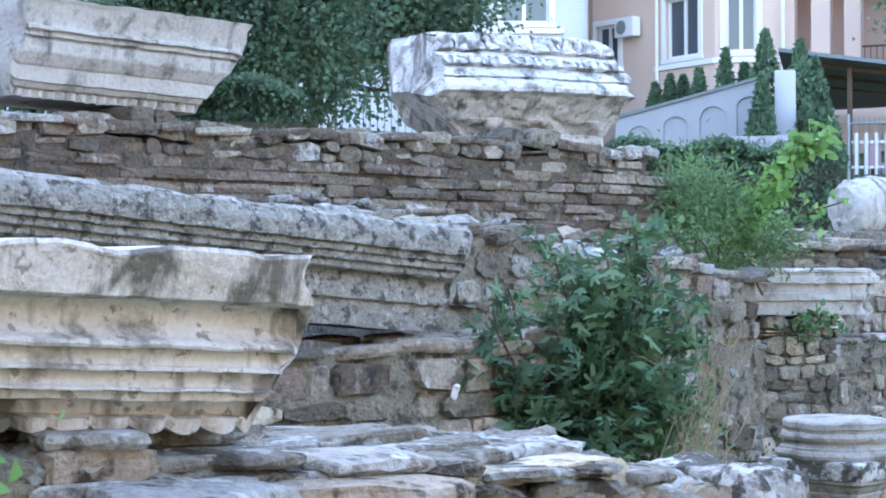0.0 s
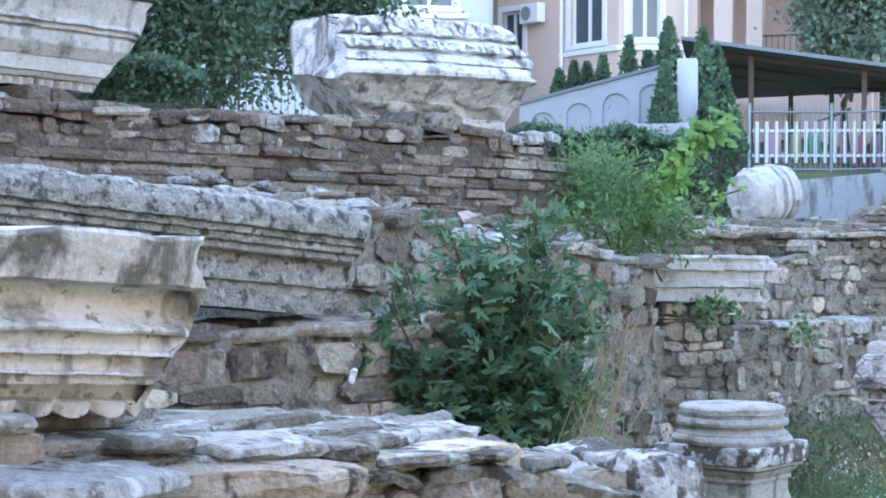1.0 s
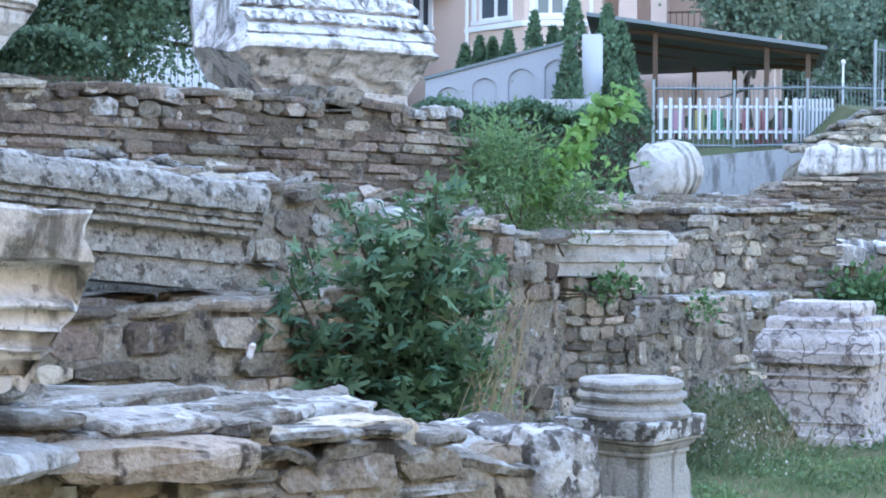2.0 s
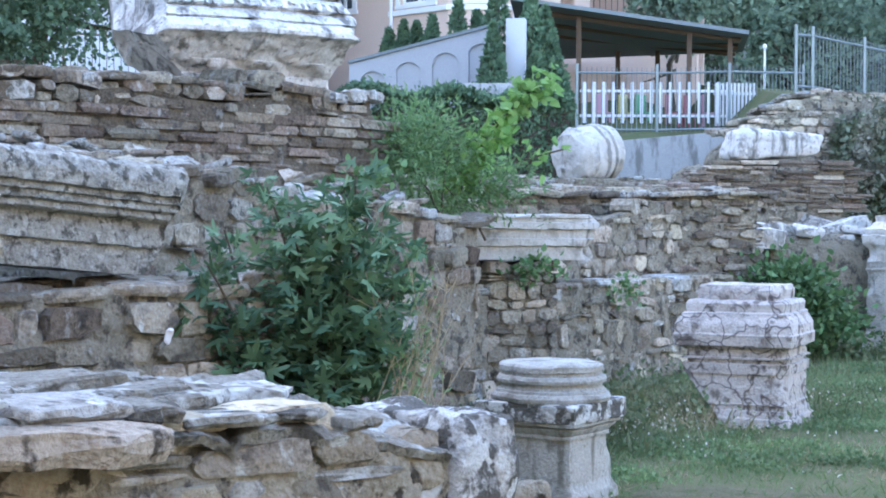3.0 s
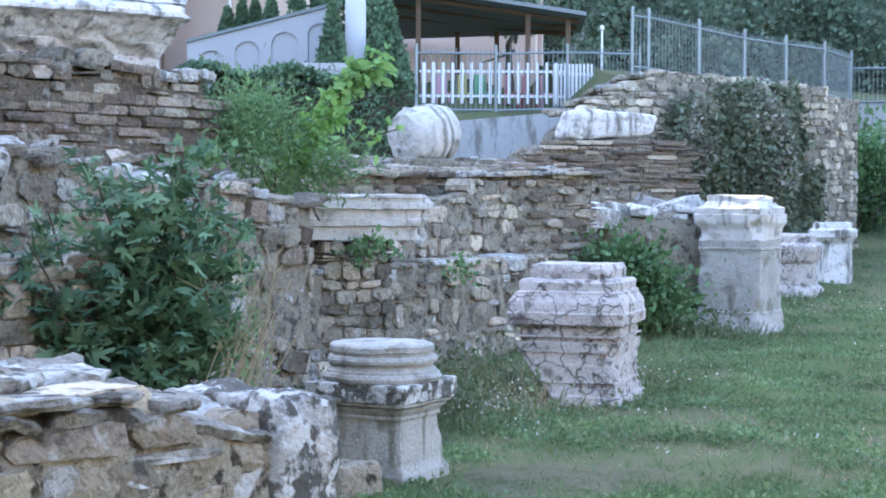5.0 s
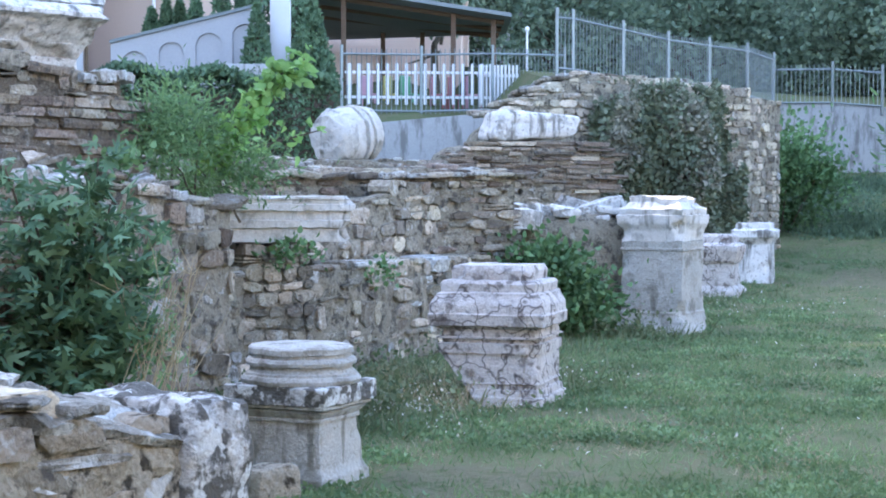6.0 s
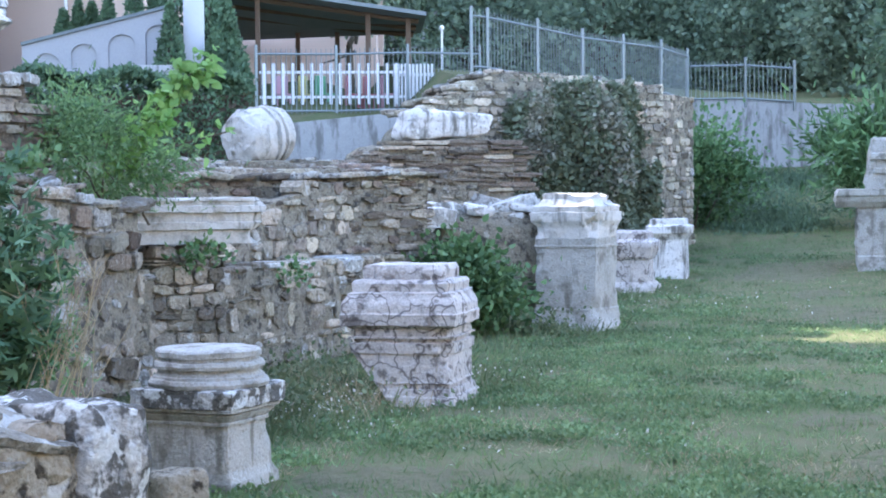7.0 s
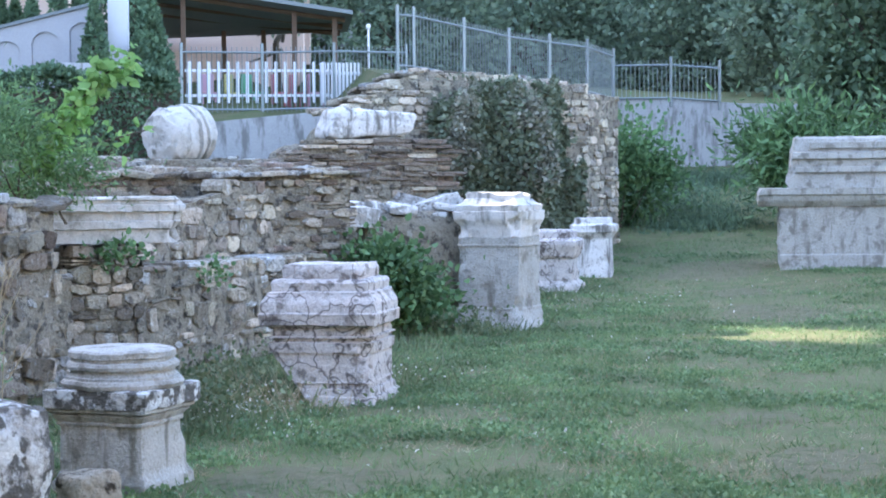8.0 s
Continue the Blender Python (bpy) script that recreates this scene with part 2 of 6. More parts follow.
def rough_box(sx, sy, sz, cuts=6, amp=0.03, freq=3.0, seed=0.0, round_=0.25, shape=None):
    """A worn lump of stone, sx by sy by sz, base at z=0."""
    bm = bmesh.new()
    bmesh.ops.create_cube(bm, size=2.0)
    bmesh.ops.subdivide_edges(bm, edges=bm.edges[:], cuts=cuts, use_grid_fill=True)
    off = Vector((seed * 7.1, seed * 3.3, seed * 5.7))
    for v in bm.verts:
        c = v.co.copy()
        s = max(abs(c.x), abs(c.y), abs(c.z))
        p = 8.0 - 6.0 * round_
        k = (abs(c.x) ** p + abs(c.y) ** p + abs(c.z) ** p) ** (1 / p)
        c = c / max(k, 1e-6)
        q = Vector((c.x * sx / 2, c.y * sy / 2, c.z * sz / 2))
        nv = noise.noise_vector(q * freq + off) + 0.5 * noise.noise_vector(q * freq * 2.7 + off)
        q = q + nv * amp
        if shape:
            q = shape(q)
        v.co = q + Vector((0, 0, sz / 2))
    return bm


POOLS = {}
def pool(mat, kind="stone"):
    """A few alike pieces of unit size, shared by all pieces of that material."""
    key = (mat.name, kind)
    if key not in POOLS:
        out = []
        for i in range(10):
            rnd = random.Random(i * 13 + 5)
            bm = bmesh.new()
            if kind == "slab":
                n = 16
                ph = rnd.random()
                sq = lambda a: 1 / max(abs(math.cos(a)), abs(math.sin(a))) ** 0.7
                ang = [2 * math.pi * (k + ph + rnd.uniform(-0.35, 0.35)) / n for k in range(n)]
                rad = [0.47 * sq(a) * rnd.uniform(0.74, 1.12) for a in ang]
                rings = []
                for f, z0, z1 in ((0.9, -0.5, -0.45), (1.0, -0.25, 0.0), (0.99, 0.15, 0.34), (0.93, 0.34, 0.5), (0.55, 0.40, 0.58)):
                    rings.append([bm.verts.new((math.cos(a) * r * f * rnd.uniform(0.95, 1.05), math.sin(a) * r * f * rnd.uniform(0.95, 1.05), rnd.uniform(z0, z1))) for a, r in zip(ang, rad)])
                for a, b in zip(rings, rings[1:]):
                    for k in range(n):
                        bm.faces.new((a[k], a[(k + 1) % n], b[(k + 1) % n], b[k]))
                c = bm.verts.new((rnd.uniform(-.1, .1), rnd.uniform(-.1, .1), rnd.uniform(0.4, 0.6)))
                for k in range(n):
                    bm.faces.new((rings[-1][k], rings[-1][(k + 1) % n], c))
                bm.faces.new(rings[0][::-1])
            else:
                bmesh.ops.create_cube(bm, size=1.0)
                bmesh.ops.subdivide_edges(bm, edges=bm.edges[:], cuts=1, use_grid_fill=True)
                for v in bm.verts:
                    c = v.co * 2
                    nn = sum(1 for a in c if abs(a) > 0.5)
                    pull = {3: 0.93, 2: 0.98, 1: 1.02, 0: 1}[nn]
                    v.co = Vector([a * 0.5 * pull + rnd.uniform(-0.06, 0.06) for a in c])
            out.append(mesh_of(bm, kind, mat, False))
        POOLS[key] = out
    return POOLS[key]


def piece(name, me, parent, m):
    ob = bpy.data.objects.new(name, me)
    scene.collection.objects.link(ob)
    ob.parent = parent
    ob.matrix_basis = m
    return ob


def fitted_stone(rnd, x0, x1, zl, zr, tl, tr, depth, gap, bulge):
    """One roughly squared rubble stone: front outline with knocked-off corners, face bulging to -y."""
    cs = [(x0 + gap, zl + gap), (x1 - gap, zr + gap), (x1 - gap, tr - gap), (x0 + gap, tl - gap)]
    pts = []
    for i in range(4):
        (ax, az), (px, pz), (bx, bz) = cs[i - 1], cs[i], cs[(i + 1) % 4]
        for qx, qz in ((ax, az), (bx, bz)):
            f = rnd.uniform(0.06, 0.42)
            pts.append((px + (qx - px) * f, pz + (qz - pz) * f))
    cx, cz = (x0 + x1) / 2, (zl + zr + tl + tr) / 4
    bm = bmesh.new()
    back = [bm.verts.new((x, depth, z)) for x, z in pts]
    rim = [bm.verts.new((x, rnd.uniform(-0.004, 0.006), z)) for x, z in pts]
    k = rnd.uniform(0.86, 0.95)
    tx, tz = rnd.uniform(-0.14, 0.14), rnd.uniform(-0.16, 0.16)
    dep = lambda x, z: -bulge + tx * (x - cx) + tz * (z - cz) + rnd.uniform(-0.005, 0.005)
    face = []
    for x, z in pts:
        fx, fz = cx + (x - cx) * k + rnd.uniform(-.008, .008), cz + (z - cz) * k + rnd.uniform(-.006, .006)
        face.append(bm.verts.new((fx, dep(fx, fz), fz)))
    for a, b in ((back, rim), (rim, face)):
        for i in range(8):
            bm.faces.new((a[i], a[(i + 1) % 8], b[(i + 1) % 8], b[i]))
    mx = cx + rnd.uniform(-.22, .22) * (x1 - x0)
    mid = bm.verts.new((mx, dep(mx, cz) - rnd.uniform(-0.004, 0.01), cz))
    for i in range(8):
        bm.faces.new((face[i], face[(i + 1) % 8], mid))
    return bm


def masonry(parent, mats, length, z0, top, wide, high, depth=0.16, seed=1, y=0.0, x0=0.0, jitter=0.02, kind="stone", name="stone", skip=None, gap=0.007, tilt=2.0, wave=0.3):
    """Courses of separate stones on the local plane y, facing -y. top(x) is the height of the wall's head."""
    rnd = random.Random(seed)
    ztop = max(top(x0 + length * i / 20) for i in range(21))
    if kind == "stone":
        lines, z, avg = [], z0, (high[0] + high[1]) / 2
        while z < ztop + avg:
            lines.append(z)
            z += rnd.uniform(*high)
        line = lambda i, x: lines[i] + wave * avg * noise.noise(Vector((x * 1.9, i * 5.3, seed * 3.7))) * (0 if i == 0 else 1)
        for i in range(len(lines) - 1):
            x = x0
            while x < x0 + length - 0.02:
                w = min(rnd.uniform(*wide), x0 + length - x)
                sl = rnd.uniform(-0.02, 0.02)
                a, b = x, x + w
                if line(i, a) + avg * 0.5 < top((a + b) / 2) and not (skip and skip((a + b) / 2, lines[i])):
                    mt = rnd.choices([q[0] for q in mats], [q[1] for q in mats])[0]
                    split = rnd.random() < 0.12 and w > 0.12
                    zs = [0, rnd.uniform(0.4, 0.6), 1] if split else [0, 1]
                    for f0, f1 in zip(zs, zs[1:]):
                        la, lb, ha, hb = line(i, a), line(i, b), line(i + 1, a), line(i + 1, b)
                        bm = fitted_stone(rnd, a, b, la + (ha - la) * f0, lb + (hb - lb) * f0, la + (ha - la) * f1, lb + (hb - lb) * f1, depth, gap, rnd.uniform(0.004, 0.02))
                        piece(name, mesh_of(bm, name, mt, False), parent, pose(0, y + rnd.uniform(-jitter, jitter) * 0.7, 0))
                x += w
        return
    z = z0
    while z < ztop - 0.01:
        h = rnd.uniform(*high)
        x = x0 + rnd.uniform(-wide[1] * 0.5, 0)
        while x < x0 + length:
            w = rnd.uniform(*wide)
            cx = x + w / 2
            hh = h * rnd.uniform(0.8, 1.05)
            if z + hh * 0.5 < top(min(max(cx, x0), x0 + length)) and not (skip and skip(cx, z)):
                mt = rnd.choices([q[0] for q in mats], [q[1] for q in mats])[0]
                dd = depth * rnd.uniform(0.85, 1.15)
                sag = 0.012 * noise.noise(Vector((cx * 1.3, z * 2, seed)))
                piece(name, rnd.choice(pool(mt, kind)), parent, pose(cx, y + dd / 2 - 0.03 + rnd.uniform(-jitter, jitter), z + hh / 2 + sag, rnd.uniform(-tilt, tilt), rnd.uniform(-tilt, tilt), rnd.uniform(-3, 3) + rnd.choice((0, 180))) @ Matrix.Diagonal(((w - gap) * 1.02, dd, (hh - gap) * 1.02, 1)))
            x += w
        z += h


def slabs(parent, mats, length, y0, y1, ztop, size, thick, seed=1, x0=0.0, name="slab", tilt=2.5):
    """Flat broken slabs lying on a wall's head."""
    rnd = random.Random(seed)
    y = y0
    while y < y1:
        d = rnd.uniform(*size) * 0.8
        x = x0 + rnd.uniform(-0.15, 0)
        while x < x0 + length:
            w = rnd.uniform(*size) * rnd.uniform(0.9, 1.7)
            mt = rnd.choices([q[0] for q in mats], [q[1] for q in mats])[0]
            th = rnd.uniform(*thick)
            cx, cy = x + w / 2, y + d / 2
            piece(name, rnd.choice(pool(mt, 'slab')), parent, pose(cx, cy, ztop(cx, cy) + rnd.uniform(-0.02, 0.02), rnd.uniform(-tilt, tilt), rnd.uniform(-tilt, tilt), rnd.uniform(-14, 14) + rnd.choice((0, 180))) @ Matrix.Diagonal((w * 1.12, d * 1.25, th, 1)))
            x += w
        y += d


def mortar_face(parent, mat, x0, length, z0, top, y, seed=0.0, proud=0.004, amp=0.026, step=0.03, bed=1.0):
    """Uneven bed mortar smeared between and over the stones of a face on the local plane y."""
    nx = max(4, int(length / step))
    ztop = max(top(x0 + length * i / 20) for i in range(21))
    nz = max(4, int((ztop - z0) / step))
    bm = bmesh.new()
    g = []
    for i in range(nx + 1):
        x = x0 + length * i / nx
        t = top(x)
        col = []
        for j in range(nz + 1):
            z = z0 + (t - z0) * j / nz
            p = Vector((x / bed, seed * 3.3, z * bed))
            d = noise.noise(p * 2.3) * 0.8 + noise.noise(p * 6.5) * 0.7 + noise.noise(p * 17) * 0.42 + noise.noise(p * 38) * 0.22
            col.append(bm.verts.new((x, y - proud - amp * d, z)))
        g.append(col)
    for a, b in zip(g, g[1:]):
        for j in range(nz):
            bm.faces.new((a[j], b[j], b[j + 1], a[j + 1]))
    rim = [c[0] for c in g] + g[-1][1:] + [c[-1] for c in g[-2::-1]] + g[0][-2:0:-1]
    back = [bm.verts.new((v.co.x, y + 0.12, v.co.z)) for v in rim]
    for k in range(len(rim)):
        bm.faces.new((rim[k - 1], back[k - 1], back[k], rim[k]))
    return part("mortar", bm, mat, parent, "", True)


def strata_head(parent, mat, x0, x1, y0, y1, top, seed, step=0.02, size=0.3, rise=0.0):
    """Weathered bedded stone on a wall's head: cracked plates at slightly different levels."""
    rg = np.random.default_rng(seed)
    nx, ny = int((x1 - x0) / step), int((y1 - y0) / step)
    X, Y = np.meshgrid(np.linspace(x0, x1, nx), np.linspace(y0, y1, ny), indexing="ij")
    wob = np.array([[noise.noise(Vector((a * 4, b * 6, seed))) for b in Y[0]] for a in X[:, 0]])
    n = int((x1 - x0) * (y1 - y0) / (size * size * 0.7))
    P = np.stack([rg.uniform(x0, x1, n), rg.uniform(y0, y1, n)], 1)
    D = np.hypot((X[..., None] + 0.10 * wob[..., None] - P[:, 0]) / 1.7, Y[..., None] + 0.06 * wob[..., None] - P[:, 1])
    o = np.argsort(D, axis=2)[..., :2]
    f1 = np.take_along_axis(D, o[..., :1], 2)[..., 0]
    f2 = np.take_along_axis(D, o[..., 1:], 2)[..., 0]
    k = o[..., 0]
    off, tx, ty = rg.uniform(-0.03, 0.028, n), rg.normal(size=n) * 0.05, rg.normal(size=n) * 0.06
    Z = off[k] + tx[k] * (X - P[k, 0]) + ty[k] * (Y - P[k, 1]) - 0.024 * (1 - np.clip((f2 - f1) / 0.03, 0, 1))
    bm = bmesh.new()
    g = []
    for i in range(nx):
        col = []
        for j in range(ny):
            x, y = X[i, j], Y[i, j]
            f = 1 - min(1.0, (y - y0) / 0.2)
            q = Vector((x * 9, y * 9, seed + 2.0))
            r = 0.014 * noise.noise(q) + 0.011 * noise.noise(q * 3)
            yy = y + f * (0.03 * noise.noise(Vector((x * 3.1, seed, 0))) + 0.018 * noise.noise(Vector((x * 11, seed, 1))))
            col.append(bm.verts.new((x, yy, top(x) + Z[i, j] + r - 0.03 * f * f + rise * (y - y0))))
        g.append(col)
    for a, b in zip(g, g[1:]):
        for j in range(ny - 1):
            bm.faces.new((a[j], b[j], b[j + 1], a[j + 1]))
    rim = [c[0] for c in g] + g[-1][1:] + [c[-1] for c in g[-2::-1]] + g[0][-2:0:-1]
    back = [bm.verts.new((v.co.x, v.co.y + (0.015 if v.co.y < y0 + 0.2 else 0), min(v.co.z - 0.025, top(v.co.x) - 0.055 + 0.015 * noise.noise(v.co * 5)))) for v in rim]
    for q in range(len(rim)):
        bm.faces.new((rim[q - 1], back[q - 1], back[q], rim[q]))
    return part("wall_head", bm, mat, parent, "cracked bedded stone with pale flat plates", True)


def resample(profile, step):
    out = []
    for (a, b), (c, d) in zip(profile, profile[1:]):
        n = max(1, int(math.hypot(c - a, d - b) / step))
        out += [(a + (c - a) * i / n, b + (d - b) * i / n) for i in range(n)]
    return out + [profile[-1]]


def moulded(profile, length, depth, step=0.012, seg=48, amp=0.006, chip=0.02, seed=0.0, bend=0.0, ends=(0.0, 0.0), carve=None, skew=0.0):
    """A block whose front (-y) carries the moulding profile [(out, z)] from top to bottom; out is taken towards -y.
    bend: radius of the plan curve; ends: how far each end is cut back per metre of height (left, right)."""
    pr = resample(profile, step)
    zmax, zmin = profile[0][1], profile[-1][1]
    ring = pr + [(-depth, zmin), (-depth, zmax)]
    bm = bmesh.new()
    rows = []
    off = Vector((seed * 3.1, seed * 1.7, seed * 2.3))
    for i in range(seg + 1):
        u = i / seg
        row = []
        for o, z in ring:
            lo = -length / 2 + ends[0] * (zmax - z) - skew * (0.42 - o)
            hi = length / 2 - ends[1] * (zmax - z)
            x = lo + (hi - lo) * u
            if carve and o > -depth * 0.5:
                o = o + carve(x, z)
            p = Vector((x, -o, z))
            if bend:
                a = x / bend
                p = Vector((math.sin(a) * (bend + o), bend - math.cos(a) * (bend + o), z))
            q = Vector((p.x, p.y * 1.0, p.z))
            nv = noise.noise_vector(q * 9 + off) * amp + noise.noise_vector(q * 28 + off) * amp * 0.5
            # knocked-off edges: deeper loss near the head, foot and ends
            c = noise.noise(q * 4.3 + off * 2)
            e = max(0.0, c - 0.15) * chip * 4
            edge = min(u, 1 - u) * length
            endloss = max(0.0, 1 - edge / 0.06)
            if o > -depth * 0.5:
                p = p + nv + Vector((0, e * (0.35 + endloss), 0))
                p.x += (noise.noise(Vector((z * 9, o * 7, seed + (0 if u < 0.5 else 5)))) * 0.05 * chip / 0.02) * endloss
                if z > zmax - 0.02:
                    p.z -= max(0.0, noise.noise(q * 5 + off)) * chip * 1.2
            row.append(bm.verts.new(p))
        rows.append(row)
    n = len(ring)
    for a, b in zip(rows, rows[1:]):
        for k in range(n):
            bm.faces.new((a[k], b[k], b[(k + 1) % n], a[(k + 1) % n]))
    for row, sgn in ((rows[0], 1), (rows[-1], -1)):
        cen = sum((v.co for v in row), Vector()) / n
        prev = row
        for f in (0.86, 0.66, 0.42, 0.2):
            cur = []
            for v in row:
                q = cen.lerp(v.co, f)
                q = q + Vector((sgn * (noise.noise(q * 5 + off) * 0.07 * chip / 0.02 + noise.noise(q * 17 + off) * 0.02 - 0.03 * (1 - f)), 0, 0))
                cur.append(bm.verts.new(q))
            for k in range(n):
                bm.faces.new((prev[k], prev[(k + 1) % n], cur[(k + 1) % n], cur[k]))
            prev = cur
        bm.faces.new(prev)
    bmesh.ops.recalc_face_normals(bm, faces=bm.faces[:])
    return bm


def turned(rings, square=True, per=14, amp=0.006, seed=0.0, cut=None, round_=0.02, step=0.02):
    """A pedestal part: rings [(half width, z)] from bottom to top, square or round in plan."""
    pr = resample(rings, step)
    bm = bmesh.new()
    off = Vector((seed * 2.1, seed * 4.7, seed * 1.3))
    rows = []
    n = per * 4
    for r, z in pr:
        row = []
        for k in range(n):
            if square:
                side, f = divmod(k, per)
                s = -1 + 2 * f / per
                c = [(s, -1), (1, s), (-s, 1), (-1, -s)][side]
                p = Vector((c[0] * r, c[1] * r, z))
                if abs(s) > 0.999:
                    p.x *= 1 - round_ / r * 0.3
                    p.y *= 1 - round_ / r * 0.3
            else:
                a = 2 * math.pi * k / n
                p = Vector((math.cos(a) * r, math.sin(a) * r, z))
            p = p + noise.noise_vector(p * 8 + off) * amp + noise.noise_vector(p * 25 + off) * amp * 0.5
            c = noise.noise(p * 5 + off * 3)
            corner = min(abs(p.x), abs(p.y)) / max(r, 0.01) if square else 0
            if c > 0.1 and corner > 0.75:
                p.x *= 1 - (c - 0.1) * 0.22
                p.y *= 1 - (c - 0.1) * 0.22
            if cut:
                p = cut(p)
            row.append(bm.verts.new(p))
        rows.append(row)
    for a, b in zip(rows, rows[1:]):
        for k in range(n):
            bm.faces.new((a[k], a[(k + 1) % n], b[(k + 1) % n], b[k]))
    bm.faces.new(rows[0][::-1])
    bm.faces.new(rows[-1])
    return bm


LEAF = {
    "quad": [(0, 0), (0.35, 0.45), (0, 1), (-0.35, 0.45)],
    "oval": [(0, 0), (0.28, 0.2), (0.36, 0.5), (0.2, 0.82), (0, 1), (-0.2, 0.82), (-0.36, 0.5), (-0.28, 0.2)],
    "fig": [(0, 0), (0.34, 0.02), (0.52, 0.20), (0.16, 0.26), (0.44, 0.62), (0.36, 0.70), (0.12, 0.45), (0.10, 0.85), (0, 1), (-0.10, 0.85), (-0.12, 0.45), (-0.36, 0.70), (-0.44, 0.62), (-0.16, 0.26), (-0.52, 0.20), (-0.34, 0.02)],
    "blade": [(-0.07, 0), (0.07, 0), (0.0, 1)],
    "straw": [(-0.008, 0), (0.008, 0), (0.0, 1)],
    "long": [(0, 0), (0.13, 0.3), (0.1, 0.7), (0, 1), (-0.1, 0.7), (-0.13, 0.3)],
}


def foliage(name, points, mat, size=(0.05, 0.1), shape="oval", up=0.4, rng=None, droop=0.3, out=None, flat=0.0):
    """One mesh of leaves at the points; each leaf turns its own way, leaning outwards and up."""
    rng = rng or np.random.default_rng(1)
    P = np.asarray(points, float)
    n = len(P)
    tpl = np.array(LEAF[shape])
    k = len(tpl)
    d = rng.normal(size=(n, 3))
    if out is not None:
        d = d + np.asarray(out) * 1.0
    d[:, 2] += up
    d /= np.linalg.norm(d, axis=1, keepdims=True) + 1e-9
    s = rng.normal(size=(n, 3))
    if flat:
        s = s * (1 - flat) + np.cross(d, np.array((0.0, 0.0, 1.0))) * flat * 1.6
    s -= (s * d).sum(1, keepdims=True) * d
    s /= np.linalg.norm(s, axis=1, keepdims=True) + 1e-9
    nn = np.cross(d, s)
    L = rng.uniform(size[0], size[1], n)[:, None, None]
    fold = np.abs(tpl[:, 0]) * 0.35 - tpl[:, 1] ** 2 * droop
    V = P[:, None, :] + L * (tpl[None, :, 0:1] * s[:, None, :] + tpl[None, :, 1:2] * d[:, None, :] + fold[None, :, None] * nn[:, None, :])
    V = V.reshape(-1, 3)
    me = bpy.data.meshes.new(name)
    me.vertices.add(n * k)
    me.vertices.foreach_set("co", V.ravel())
    me.loops.add(n * k)
    me.loops.foreach_set("vertex_index", np.arange(n * k))
    me.polygons.add(n)
    me.polygons.foreach_set("loop_start", np.arange(n) * k)
    me.update(calc_edges=True)
    me.materials.append(mat)
    return me


def clump_points(rng, centre, radii, n, clumps=14, spread=0.35, shell=0.55):
    """Points of an uneven crown: clumps on and in an ellipsoid."""
    c = rng.normal(size=(clumps, 3))
    c /= np.linalg.norm(c, axis=1, keepdims=True)
    c *= (shell + (1 - shell) * rng.random((clumps, 1)) ** 0.5)
    w = rng.integers(0, clumps, n)
    p = c[w] * 0.8 + rng.normal(size=(n, 3)) * spread * (0.5 + 0.7 * rng.random(clumps))[w][:, None]
    return p * np.asarray(radii) + np.asarray(centre)


def stick(bm, a, b, r0, r1, sides=6):
    a, b = Vector(a), Vector(b)
    q = (b - a).to_track_quat("Z", "Y").to_matrix()
    lo = [bm.verts.new(a + q @ Vector((math.cos(2 * math.pi * i / sides) * r0, math.sin(2 * math.pi * i / sides) * r0, 0))) for i in range(sides)]
    hi = [bm.verts.new(b + q @ Vector((math.cos(2 * math.pi * i / sides) * r1, math.sin(2 * math.pi * i / sides) * r1, 0))) for i in range(sides)]
    for i in range(sides):
        bm.faces.new((lo[i], lo[(i + 1) % sides], hi[(i + 1) % sides], hi[i]))
    bm.faces.new(hi)
    bm.faces.new(lo[::-1])


def limbs(rng, base, tip, r, n, reach, bm=None):
    bm = bm or bmesh.new()
    base, tip = Vector(base), Vector(tip)
    pts = [base.lerp(tip, i / 5) + Vector(rng.normal(size=3) * r * (0.8 if 0 < i < 5 else 0)) for i in range(6)]
    for i in range(5):
        stick(bm, pts[i], pts[i + 1], r * (1 - i * 0.16), r * (1 - (i + 1) * 0.16))
    for i in range(n):
        s = base.lerp(tip, rng.uniform(0.35, 1))
        e = s + Vector(rng.normal(size=3) * np.array(reach)) + Vector((0, 0, abs(reach[2]) * 0.6))
        mid = s.lerp(e, 0.5) + Vector((0, 0, -0.05 * reach[2]))
        stick(bm, s, mid, r * 0.4, r * 0.28, 5)
        stick(bm, mid, e, r * 0.28, r * 0.1, 5)
    return bm


# ---- ground ----
VX, VY = 0.5225, 0.8526          # direction of the row of pedestals


def ground_z(x, y):
    s = x * VX + y * VY
    w = x * VY - y * VX
    z = 0.0024 * max(0.0, s - 18) ** 2 + 0.03 * max(0.0, w + 2.0) * min(1, max(0, (s - 20) / 6))
    return min(z, 2.6) + 0.02 * noise.noise(Vector((x * 0.6, y * 0.6, 0)))


